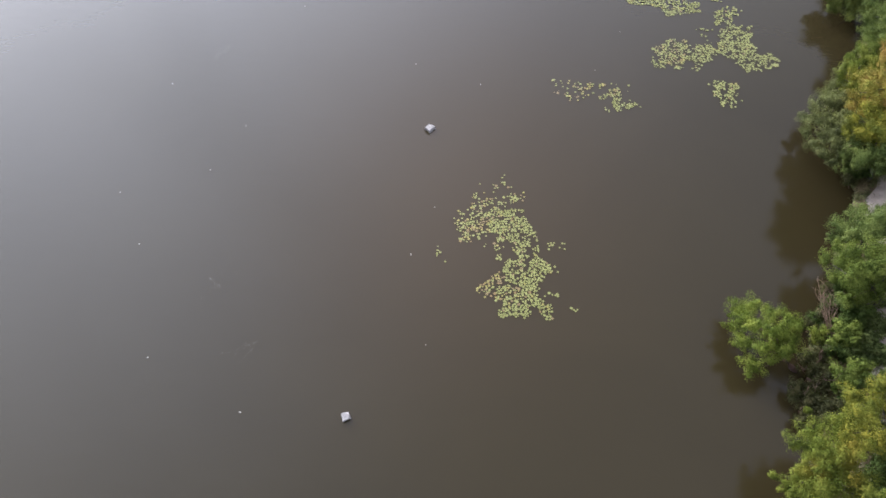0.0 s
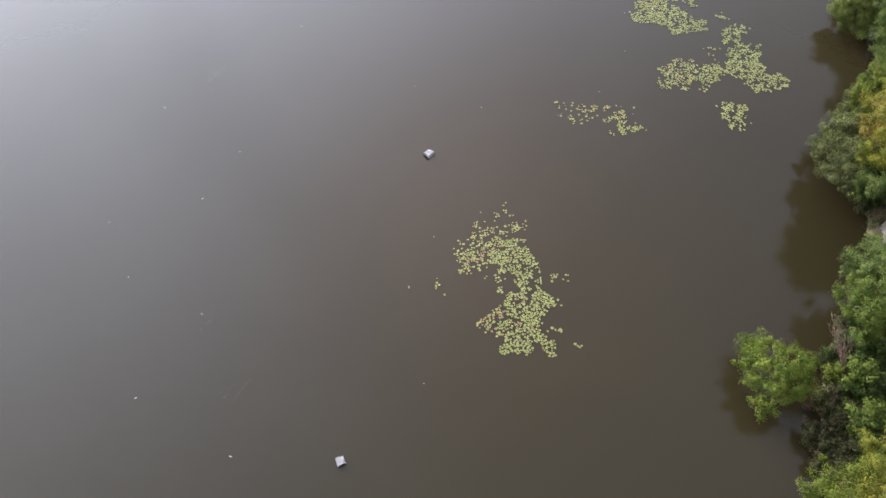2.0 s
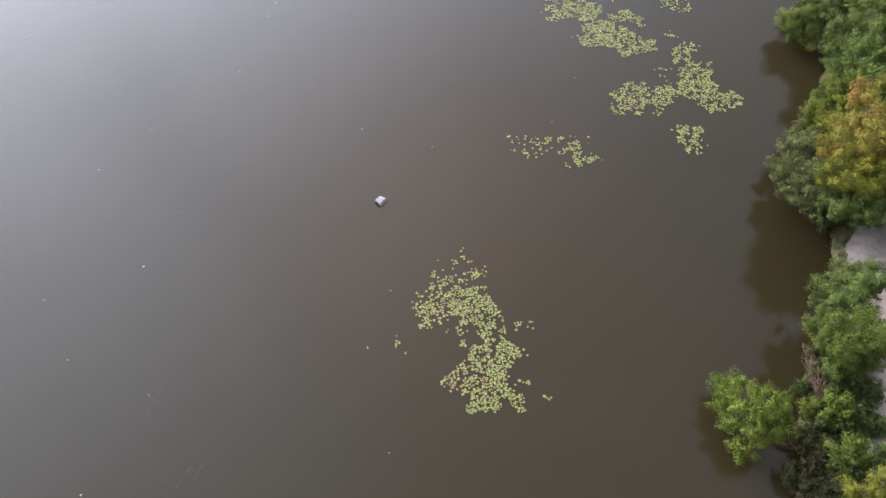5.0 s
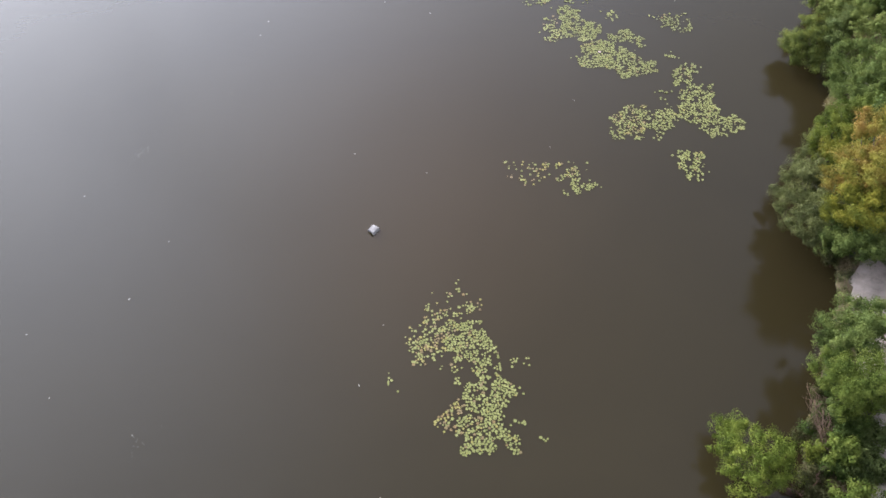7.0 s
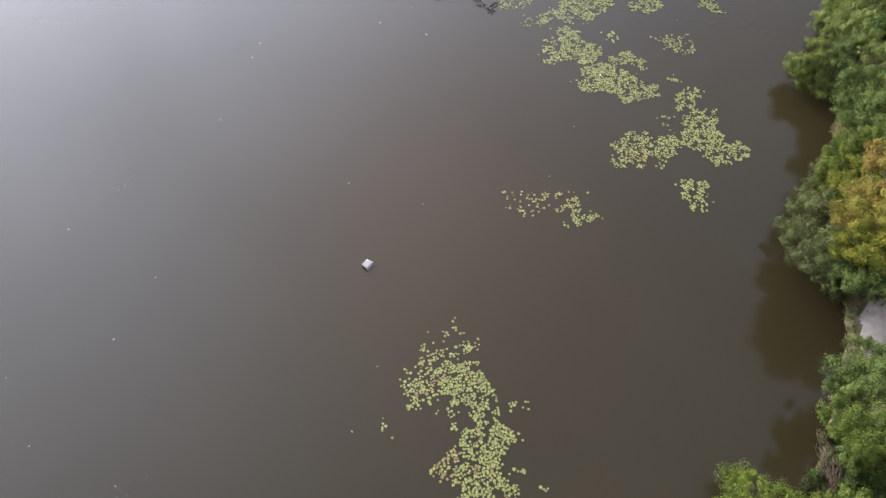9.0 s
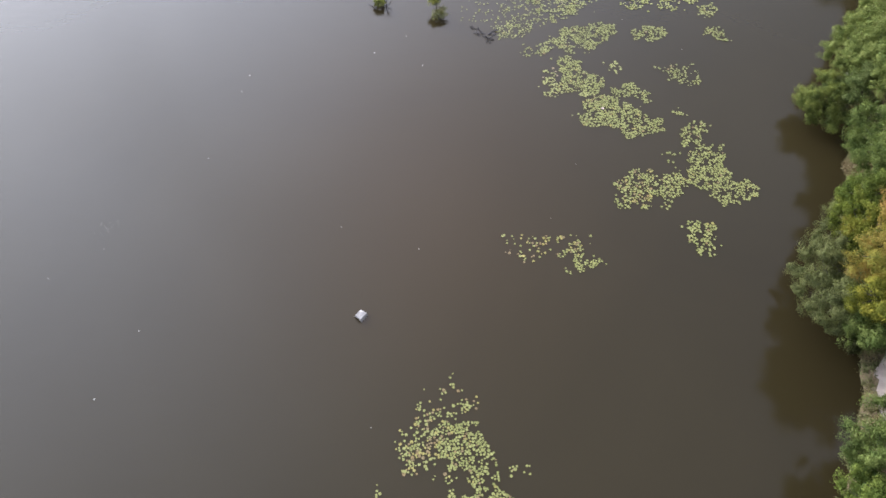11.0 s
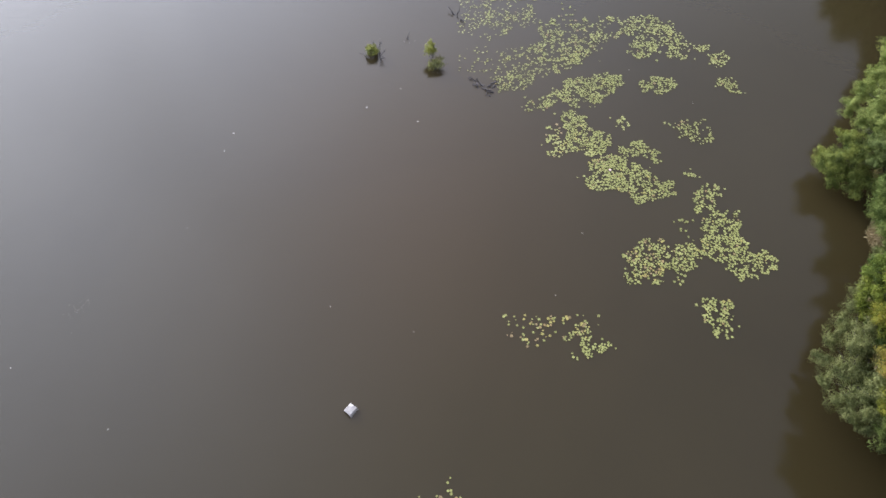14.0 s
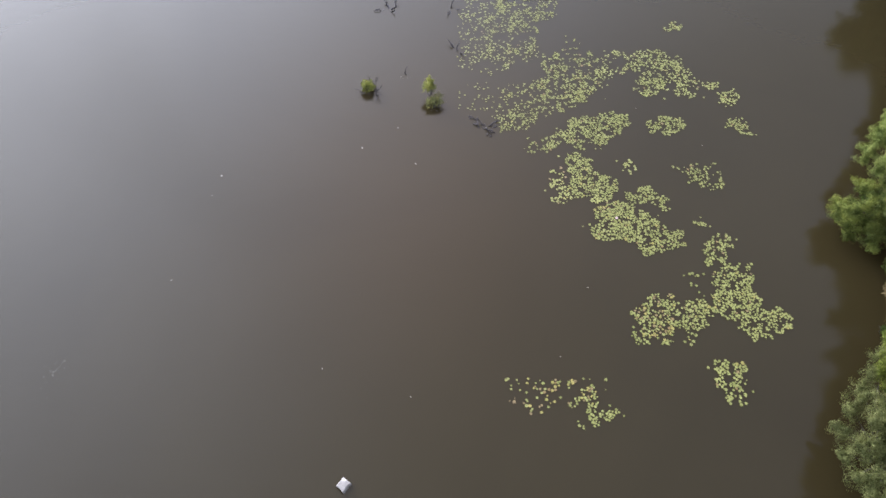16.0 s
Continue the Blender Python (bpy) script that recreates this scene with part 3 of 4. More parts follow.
# Mostly unseen trees: some inferred from reflections, others added to block mirrored sky gaps.
for i, (x, y, h, r) in enumerate(((38.0, 54.4, 5.4, 2.2), (40.6, 58.2, 5.8, 2.4), (42.8, 62.0, 6.6, 2.6), (44.0, 67.5, 9.0, 3.5), (31.6, 34.6, 8.4, 2.7), (33.8, 39.8, 8.6, 3.0), (33.4, 43.2, 8.2, 2.6), (36.0, 46.8, 6.0, 2.6), (26.6, 21.6, 6.4, 2.2), (23.8, 13.6, 7.5, 2.4), (29.2, 28.6, 6.2, 2.2), (27.8, 29.3, 7.6, 2.0), (27.9, 32.2, 7.6, 2.1), (28.9, 25.6, 6.5, 1.8), (30.6, 26.8, 7.5, 2.2))):
    tree("bank_tree", "tall green tree added behind the bank, mostly out of view", "tree", (x, y, 0.6), (x - 0.2, y, h * 0.62, r, r, h * 0.38), L_GREEN if i % 2 else L_DARK, 40 + i, n=12, size=0.42, leaf_len=0.19, spacing=0.6, per_clump=60, clump=0.48)

# ---- undergrowth ----
SHRUBS = [(19.5, 18.1, 1.3, 0.47, L_YELLOW), (20.4, 17.8, 2.2, 0.72, L_GREEN), (21.0, 17.0, 1.5, 0.47, L_SILVER), (20.1, 17.3, 1.2, 0.54, L_DARK),
          (19.8, 15.6, 1.8, 0.74, L_GREEN), (20.6, 15.9, 2.0, 0.64, L_GREEN), (18.1, 15.2, 0.8, 0.69, L_SCRUB), (18.5, 14.7, 0.9, 0.52, L_SCRUB),
          (21.2, 19.7, 1.6, 0.56, L_SILVER), (20.9, 19.1, 1.0, 0.5, L_SCRUB), (21.6, 18.7, 1.6, 0.59, L_SILVER),
          (21.3, 17.9, 1.4, 0.55, L_DARK), (19.4, 18.9, 0.6, 0.36, L_SCRUB), (20.8, 19.9, 1.2, 0.56, L_DARK), (22.2, 19.6, 1.8, 0.56, L_SILVER),
          (19.4, 15.9, 0.8, 0.43, L_SCRUB), (20.2, 15.1, 1.6, 0.60, L_DARK), (21.5, 17.1, 1.4, 0.48, L_SILVER),
          (26.3, 29.0, 2.6, 0.9, L_DARK), (26.6, 31.2, 3.0, 1.1, L_DARK), (26.3, 32.8, 2.6, 1.0, L_DARK), (25.6, 29.9, 1.8, 0.7, L_DARK),
          (24.6, 25.5, 0.6, 0.35, L_SILVER), (24.4, 28.5, 0.8, 0.35, L_SCRUB), (30.0, 41.8, 1.4, 0.9, L_DARK), (30.0, 45.6, 1.6, 1.0, L_DARK), (33.6, 51.0, 1.4, 1.2, L_GREEN), (26.6, 33.8, 1.6, 1.1, L_DARK),
          (24.8, 29.2, 1.2, 0.8, L_DARK), (17.9, 13.9, 0.7, 0.5, L_SCRUB), (19.2, 15.8, 0.7, 0.5, L_SCRUB), (19.5, 16.8, 0.8, 0.5, L_SCRUB), (19.9, 17.8, 0.8, 0.5, L_SCRUB), (18.8, 14.8, 0.8, 0.5, L_SCRUB),
          (19.0, 16.3, 0.8, 0.5, L_SCRUB), (18.9, 17.0, 0.7, 0.45, L_SCRUB), (19.6, 17.3, 0.8, 0.5, L_SCRUB), (22.1, 17.0, 1.7, 0.6, L_SILVER), (22.5, 18.6, 1.8, 0.6, L_SILVER), (20.4, 11.2, 1.6, 0.9, L_DARK), (20.3, 9.9, 1.6, 0.9, L_DARK), (20.9, 10.5, 1.8, 0.9, L_DARK), (22.2, 15.6, 1.8, 0.7, L_SILVER), (23.0, 20.2, 1.8, 0.7, L_SILVER),
          (21.6, 21.2, 1.6, 0.75, L_DARK), (22.3, 21.2, 1.8, 0.7, L_DARK), (21.0, 21.0, 0.9, 0.5, L_SCRUB), (22.3, 22.3, 1.6, 0.7, L_DARK), (20.7, 17.1, 1.2, 0.5, L_DARK), (28.1, 38.2, 0.9, 0.55, L_DARK), (27.9, 37.1, 0.9, 0.5, L_DARK), (24.9, 28.9, 1.4, 0.6, L_DARK), (20.4, 17.9, 0.6, 0.4, L_SCRUB), (20.4, 19.4, 0.6, 0.4, L_SCRUB), (19.5, 18.2, 0.4, 0.3, L_SCRUB), (21.9, 17.7, 1.7, 0.65, L_SILVER), (21.2, 18.8, 2.2, 0.7, L_DARK), (19.4, 14.3, 1.1, 0.6, L_SCRUB), (19.7, 13.6, 1.2, 0.7, L_DARK), (18.9, 13.8, 0.9, 0.5, L_SCRUB), (28.5, 36.8, 1.2, 0.8, L_DARK), (29.3, 37.8, 1.2, 0.8, L_DARK), (27.6, 37.7, 0.6, 0.4, L_DARK), (20.1, 17.5, 0.8, 0.4, L_DARK), (19.9, 19.3, 0.6, 0.35, L_DARK)]
for i, (x, y, top, r, leaf) in enumerate(SHRUBS):
    words = {L_SCRUB.name: "dusty brownish scrub at the water's edge", L_GREEN.name: "green leafy shrub in the undergrowth", L_SILVER.name: "grey-green leafy shrub beside the path", L_YELLOW.name: "straw-green leafy shrub at the willow's foot", L_DARK.name: "dark green shrub under the trees"}[leaf.name]
    foot = float(np.clip(height(np.array(x), np.array(y)), 0.05, 0.7))
    tree("shrub", words, "shrub", (x, y, foot), (x, y, max(foot + 0.3, top * 0.62), r * 0.85, r * 0.85, max(0.3, top * 0.45)), leaf, 70 + i, n=6, size=0.5, trunk=min(0.045, r * 0.05), leaf_len=0.1, spacing=0.36, per_clump=60, clump=0.26, stems=2, group="undergrowth", bark=M_RED_BARK if leaf is L_SCRUB else None)


# ---- dead wood ----
def dead_branches(name, label, base, tips, thick, mat, seed, twigs=3, parts="branch"):
    """A tangle of bare limbs from one foot; each limb carries short side twigs."""
    rng = np.random.default_rng(seed)
    ob = new(name)
    ob.location = base
    tagged(ob, label, "dead wood")
    for tip in tips:
        pts = bent(rng, (rng.normal() * 0.06, rng.normal() * 0.06, -0.15), tip, 6, 0.07)
        v, f = tube(pts, [thick, thick * 0.85, thick * 0.7, thick * 0.5, thick * 0.35, thick * 0.15], 6)
        limb = mesh_object(parts, v, f, mat, ob, True)
        size = Vector(tip).length
        for k in range(twigs):
            a = pts[2 + k % 4]
            b = a + Vector((rng.normal(), rng.normal(), rng.normal() * 0.6)) * size * 0.1 + (Vector(tip) - a).normalized() * size * 0.22
            v, f = tube(bent(rng, a, b, 4, 0.1), [thick * 0.4, thick * 0.3, thick * 0.2, thick * 0.1], 5)
            mesh_object("twig", v, f, mat, limb, True)
    return ob


dead_branches("dead_branches", "bleached brown dead branches reaching over the water", (20.3, 18.3, 0.75), [(-0.5, 1.9, 0.9), (-0.35, 0.75, 0.8), (-0.15, 1.4, 1.0), (-0.4, 2.5, 0.9), (-0.2, 2.25, 1.0), (0.0, 2.0, 0.8), (0.2, 1.9, 0.9), (-0.3, 1.6, 0.8), (0.25, 1.3, 0.7), (-0.45, 0.9, 0.5), (0.05, 1.1, 0.9), (-0.3, 0.5, 0.4), (0.3, 0.7, 0.6)], 0.025, M_DEAD, 5, 11)
dead_branches("dead_branches", "reddish brown bare branches at the willow's foot", (18.9, 16.2, 0.3), [(0.3, 0.9, 1.4), (-0.7, -0.6, 0.9), (0.5, -0.8, 1.2), (-1.0, 0.3, 1.0)], 0.03, M_RED_BARK, 6, 6)
dead_branches("dead_branches", "grey brown bare twigs hanging over the shore", (18.3, 14.9, 0.2), [(-0.8, 0.5, 0.6), (-0.6, -0.8, 0.7), (0.4, 0.6, 0.9), (-0.2, 0.2, 1.0)], 0.026, M_DEAD, 7, 7)
dead_branches("snag", "dark waterlogged branches breaking the surface beside lily pads", (8.8, 53.1, 0), [(-0.9, 0.75, 0.06), (0.15, -0.55, 0.1), (0.8, 0.35, 0.05), (-0.35, 0.2, 0.14), (0.4, 0.1, 0.12), (-0.5, 0.6, 0.08), (0.35, -0.45, 0.1), (0.0, -0.3, 0.12)], 0.075, M_WET, 8, 9)
dead_branches("snag", "dark waterlogged branches lying in open water", (3.4, 64.2, 0), [(-1.0, -0.1, 0.12), (0.3, -0.4, 0.3), (0.6, 0.9, 0.4), (-0.3, 0.8, 0.2)], 0.085, M_WET, 9, 6)
dead_branches("snag", "dark thin branches among scattered lily pads", (7.7, 64.4, 0), [(-0.4, -0.9, 0.15), (0.1, 0.7, 0.5), (0.5, -0.3, 0.2)], 0.06, M_WET, 10, 5)
dead_branches("snag", "dark thin branches among scattered lily pads", (7.6, 60.0, 0), [(-0.5, 0.7, 0.3), (0.5, -0.7, 0.2), (0.2, 0.4, 0.5)], 0.06, M_WET, 11, 5)
dead_branches("snag", "dark drooping branches beside a small green bush", (2.2, 56.2, 0), [(0.1, 0.9, 0.7), (0.35, -0.7, 0.35), (0.05, -1.0, 0.25), (-0.3, 0.6, 0.9), (0.45, 0.1, 0.5), (0.2, 0.5, 0.9), (0.25, -0.4, 0.6)], 0.028, M_WET, 12, 3)
dead_branches("snag", "single dark stub with small twigs in the water", (4.15, 57.9, 0), [(-0.1, -0.15, 0.25), (0.12, 0.25, 0.4)], 0.035, M_WET, 13, 2)

# ---- bushes standing in the lake ----
tree("lake_bush", "small lime green bush growing out of the water", "shrub", (1.78, 56.3, 0), (1.74, 56.3, 0.32, 0.42, 0.4, 0.32), L_LIME, 31, n=7, size=0.5, trunk=0.02, leaf_len=0.075, spacing=0.17, per_clump=22, clump=0.14, stems=3, bark=M_WET, group="bushes in the lake", fill=10)
tree("lake_bush", "lime green bush with straw-coloured lower twigs in the water", "shrub", (5.7, 55.5, 0), (5.52, 55.8, 0.85, 0.36, 0.42, 0.5), L_LIME, 32, n=8, size=0.46, trunk=0.022, leaf_len=0.075, spacing=0.17, per_clump=22, clump=0.15, stems=4, bark=M_WET, group="bushes in the lake", fill=8)
tree("lake_bush", "low straw-coloured bush with dark bare stems in the water", "shrub", (5.8, 54.9, 0), (5.8, 55.0, 0.36, 0.44, 0.55, 0.34), L_STRAW, 33, n=6, size=0.5, trunk=0.022, leaf_len=0.07, spacing=0.18, per_clump=18, clump=0.15, stems=5, bark=M_WET, group="bushes in the lake", fill=3)
dead_branches("snag", "thin dark stems at the foot of a straw-coloured bush", (5.8, 54.75, 0), [(-0.45, -0.1, 0.3), (-0.2, -0.45, 0.2), (0.15, -0.5, 0.2), (0.5, -0.15, 0.35), (0.35, 0.3, 0.5), (0.0, -0.3, 0.4)], 0.018, M_WET, 14, 4)
dead_branches("snag", "thin dark twigs round a small green bush", (1.72, 56.2, 0), [(-0.75, 0.1, 0.2), (-0.6, -0.25, 0.25), (-0.3, -0.45, 0.2), (0.1, 0.6, 0.6), (0.3, -0.4, 0.3)], 0.016, M_WET, 15, 4)
dead_branches("snag", "dark root mass half under the water beside lily pads", (8.95, 52.75, 0), [(-0.2, 0.5, 0.03), (0.25, 0.55, 0.04), (-0.35, 0.2, 0.05), (0.1, -0.5, 0.05), (-0.15, -0.4, 0.06), (0.3, -0.2, 0.05), (-0.9, 0.55, 0.03), (0.5, 0.35, 0.04), (-0.1, 0.1, 0.08), (0.15, -0.25, 0.09)], 0.06, M_WET, 16, 12)


# ---- boulders ----
def boulder(label, at, radius, tall, seed, turn):
    """A blocky weathered stone, cut flat by random planes and dented."""
    rng = np.random.default_rng(seed)
    bm = bmesh.new()
    bmesh.ops.create_icosphere(bm, subdivisions=4, radius=1.0)
    cuts = [Vector((math.cos(a), math.sin(a), rng.uniform(-0.1, 0.25))).normalized() for a in (0.1, 1.65, 3.2, 4.75)] + [Vector((0.12, -0.1, 1)).normalized()]
    depth = [0.62, 0.6, 0.66, 0.6, 0.5]
    for v in bm.verts:
        p = v.co.copy()
        for c, d in zip(cuts, depth):
            over = p.dot(c) - d
            if over > 0:
                p -= c * over * 0.985
        dent = Vector((0.66, 0.62, 0.5))
        near = (p - dent).length
        if near < 0.62:
            p -= dent.normalized() * (0.62 - near) * 0.85
        side = 1 - 0.035 * math.cos(4 * (math.atan2(p.y, p.x) - 0.1))
        p.x, p.y = p.x * side, p.y * side
        p += p.normalized() * 0.1 * noise.noise(p * 2.3 + Vector((seed, 0, 0))) + p.normalized() * 0.05 * noise.noise(p * 6)
        gx, gy = p.x * math.cos(radians(turn)) - p.y * math.sin(radians(turn)), p.x * math.sin(radians(turn)) + p.y * math.cos(radians(turn))
        v.co = Vector((gx * radius, gy * radius * 1.16, p.z * tall))
    me = bpy.data.meshes.new("boulder")
    bm.to_mesh(me)
    bm.free()
    me.materials.append(M_STONE)
    me.polygons.foreach_set("use_smooth", [True] * len(me.polygons))
    ob = new("boulder", me)
    ob.matrix_world = pose(at[0], at[1], at[2], 4, -3, 0)
    return tagged(ob, label, "boulder", "boulders in the lake")


boulder("pale grey blocky boulder standing out of the water", (0.31, 31.8, 0.05), 0.34, 0.3, 1, 44)
boulder("pale grey chipped boulder standing out of the water", (-3.14, 13.6, 0.05), 0.26, 0.27, 4, 22)


# ---- lily pads ----
def pad_mesh(mat, seed):
    """A notched floating leaf with a dished middle and a wavy rim."""
    rng = np.random.default_rng(seed)
    k, gap = 13, 0.28
    v, f = [(0, 0, 0.0)], []
    for i in range(k):
        a = gap + (2 * math.pi - 2 * gap) * i / (k - 1)
        r = 1 + 0.07 * rng.normal()
        v.append((r * math.cos(a), 0.92 * r * math.sin(a), 0.06 + 0.05 * rng.normal()))
        v.append((0.55 * r * math.cos(a), 0.5 * r * math.sin(a), 0.035))
    for i in range(k - 1):
        f += [(0, 2 + 2 * i, 4 + 2 * i), (2 + 2 * i, 1 + 2 * i, 3 + 2 * i, 4 + 2 * i)]
    me = bpy.data.meshes.new("lily_pad")
    me.from_pydata(v, [], f)
    me.materials.append(mat)
    me.update()
    return me


PADS = {m.name: [pad_mesh(m, s) for s in range(6)] for m in (M_PAD, M_PAD_YELLOW, M_PAD_BROWN, M_PAD_RED)}
PAD_RNG = np.random.default_rng(77)


def inside(p, poly):
    hit = False
    for (x0, y0), (x1, y1) in zip(poly, poly[1:] + poly[:1]):
        if (y0 > p[1]) != (y1 > p[1]) and p[0] < (x1 - x0) * (p[1] - y0) / (y1 - y0) + x0:
            hit = not hit
    return hit


PAD_CELLS = {}


def place_pad(parent, at, r, kind):
    me = PADS[kind][int(PAD_RNG.integers(6))]
    ob = new("lily_pad", me)
    ob.parent = parent
    ob.matrix_basis = pose(at[0], at[1], 0.012 + 0.03 * PAD_RNG.random(), PAD_RNG.normal() * 4, PAD_RNG.normal() * 4, PAD_RNG.uniform(0, 360)) @ Matrix.Diagonal((r, r, r, 1))


PATCHES = {}


def lily_patch(label, size):
    """An empty patch; its pads, of about that radius, are strewn by lily_region."""
    ob = new("lily_pad_patch")
    tagged(ob, label, "lily pads", "lily pad patches")
    PATCHES[ob.name] = (size, [])
    return ob


def lily_region(patch, cover, old, poly):
    """Pads strewn inside an outline in strings and small rafts; old is the share of yellowed and browned ones."""
    size, rest = PATCHES[patch.name]
    px, py = [p[0] for p in poly], [p[1] for p in poly]
    area = abs(sum(x0 * y1 - x1 * y0 for (x0, y0), (x1, y1) in zip(poly, poly[1:] + poly[:1]))) / 2
    want = max(2, int(cover * area / (math.pi * size ** 2 * 0.92)))
    got, tries, mine = 0, 0, []
    while got < want and tries < want * 120:
        tries += 1
        p = (PAD_RNG.uniform(min(px) - 0.2, max(px) + 0.2), PAD_RNG.uniform(min(py) - 0.2, max(py) + 0.2))
        if mine and PAD_RNG.random() < min(0.5, 1.1 * cover - 0.08):
            a, b, c = mine[int(PAD_RNG.integers(max(0, len(mine) - 9), len(mine)))]
            w, reach = PAD_RNG.uniform(0, 2 * math.pi), (c + size) * PAD_RNG.uniform(0.82, 1.3)
            p = (a + reach * math.cos(w), b + reach * math.sin(w))
        q = (p[0] + 0.16 * noise.noise(Vector((p[0] * 2, p[1] * 2, 0))), p[1] + 0.16 * noise.noise(Vector((p[0] * 2, p[1] * 2, 7))))
        if not inside(q, poly) and PAD_RNG.random() > 0.006:
            continue
        lump = noise.noise(Vector((p[0] * 2.2, p[1] * 2.2, 3.3))) + 0.6 * noise.noise(Vector((p[0] * 4.5, p[1] * 4.5, 1.3)))
        if lump < 0.02 - 0.5 * cover and PAD_RNG.random() < 0.82:
            continue
        r = size * float(np.clip(PAD_RNG.normal(1, 0.24), 0.5, 1.45))
        cell = (int(p[0] // 0.4), int(p[1] // 0.4))
        if any((p[0] - a) ** 2 + (p[1] - b) ** 2 < (0.76 * (r + c)) ** 2 for i in (-1, 0, 1) for j in (-1, 0, 1) for a, b, c in PAD_CELLS.get((cell[0] + i, cell[1] + j), ())):
            continue
        PAD_CELLS.setdefault(cell, []).append((*p, r))
        mine.append((*p, r))
        kind = M_PAD.name
        if PAD_RNG.random() < old * (1.6 if noise.noise(Vector((p[0], p[1], 9.1))) > 0.05 else 0.45):
            kind = (M_PAD_YELLOW, M_PAD_YELLOW, M_PAD_YELLOW, M_PAD_BROWN, M_PAD_BROWN, M_PAD_RED)[int(PAD_RNG.integers(6))].name
        if len(patch.children) < 300:
            place_pad(patch, p, r, kind)
        else:
            rest.append((p, r, kind))
        got += 1


def join_pads(patch):
    """The pads past the three hundredth of a patch, as one mesh."""
    rest = PATCHES[patch.name][1]
    if not rest:
        return
    me = bpy.data.meshes.new("lily_pad_drift")
    mats = list(PADS)
    bm = bmesh.new()
    for at, r, kind in rest:
        src = PADS[kind][int(PAD_RNG.integers(6))]
        m = pose(at[0], at[1], 0.012 + 0.03 * PAD_RNG.random(), PAD_RNG.normal() * 4, PAD_RNG.normal() * 4, PAD_RNG.uniform(0, 360)) @ Matrix.Diagonal((r, r, r, 1))
        vs = [bm.verts.new(m @ v.co) for v in src.vertices]
        for p in src.polygons:
            bm.faces.new([vs[i] for i in p.vertices]).material_index = mats.index(kind)
    bm.to_mesh(me)
    bm.free()
    for name in mats:
        me.materials.append(bpy.data.materials[name])
    ob = new("lily_pad_drift", me)
    ob.parent = patch
    ob["kind"] = "stuff"


patch = lily_patch("pale green lily pads in a loose clump, yellowing at one edge", 0.062)
lily_region(patch, 0.5, 0.12, [(3.84, 26.0), (4.65, 26.1), (5.54, 25.88), (5.88, 25.0), (6.19, 24.31), (6.27, 23.29), (6.43, 22.7), (5.37, 22.54), (4.83, 23.25), (4.52, 24.08), (3.86, 24.23), (3.64, 24.92)])
lily_region(patch, 0.34, 0.62, [(2.71, 26.32), (3.92, 26.66), (3.92, 24.23), (3.28, 24.21), (1.83, 24.27), (1.91, 25.04), (2.56, 25.59)])
lily_region(patch, 0.26, 0.35, [(1.97, 24.34), (3.28, 24.28), (3.13, 24.04), (2.63, 23.24), (2.06, 23.49)])
lily_region(patch, 0.07, 0.2, [(1.67, 25.56), (3.31, 26.35), (3.42, 24.22), (4.42, 23.57), (3.26, 23.2), (1.83, 24.17)])
lily_region(patch, 0.12, 0.3, [(2.36, 26.68), (3.33, 27.27), (4.57, 27.89), (5.75, 27.17), (5.72, 26.43), (4.8, 26.03), (3.61, 26.36)])
lily_region(patch, 0.42, 0.15, [(4.9, 27.14), (5.33, 27.16), (5.29, 26.41), (4.87, 26.33)])
lily_region(patch, 0.06, 0.1, [(4.12, 28.26), (4.58, 28.47), (4.61, 27.43), (3.63, 27.4)])
lily_region(patch, 0.4, 0.1, [(4.0, 24.07), (4.52, 24.08), (4.24, 22.57), (3.98, 22.56)])
lily_region(patch, 0.12, 0.05, [(0.82, 23.96), (1.4, 23.81), (1.27, 22.64), (0.85, 22.46)])
lily_region(patch, 0.18, 0.05, [(6.67, 23.64), (7.75, 23.85), (7.77, 23.01), (6.69, 23.14)])
join_pads(patch)
patch = lily_patch("floating lily pads in a dense clump with browned leaves", 0.064)
lily_region(patch, 0.53, 0.14, [(4.52, 22.51), (6.43, 22.7), (6.6, 21.83), (6.43, 21.03), (6.1, 20.56), (6.05, 19.8), (4.54, 19.31), (4.28, 19.75), (4.52, 20.98), (4.22, 21.92)])
lily_region(patch, 0.42, 0.08, [(6.38, 22.7), (7.14, 22.26), (7.02, 21.84), (6.45, 21.66)])
lily_region(patch, 0.38, 0.6, [(3.85, 21.59), (4.65, 22.09), (4.57, 20.06), (3.69, 20.03), (3.07, 20.38), (2.89, 20.68), (3.17, 20.94)])
lily_region(patch, 0.42, 0.06, [(4.0, 19.44), (4.57, 20.0), (5.78, 19.79), (5.61, 19.19), (5.19, 18.94), (4.67, 19.16), (4.12, 19.0)])
lily_region(patch, 0.42, 0.06, [(5.96, 20.55), (6.63, 20.27), (6.73, 19.82), (6.96, 19.23), (6.53, 18.92), (6.28, 19.21), (5.91, 19.64)])
lily_region(patch, 0.22, 0.05, [(6.48, 20.85), (7.23, 20.59), (7.21, 20.28), (6.55, 20.36)])
lily_region(patch, 0.14, 0.1, [(7.28, 19.83), (8.11, 20.01), (8.04, 19.2), (7.53, 19.6)])
join_pads(patch)
patch = lily_patch("sparse scattered lily pads, many yellow and brown", 0.062)
lily_region(patch, 0.12, 0.75, [(7.83, 36.47), (9.33, 36.4), (10.58, 36.49), (10.38, 34.48), (8.66, 34.57), (7.71, 35.47)])
lily_region(patch, 0.34, 0.8, [(10.91, 36.32), (11.31, 36.24), (11.22, 35.72), (10.87, 35.8)])
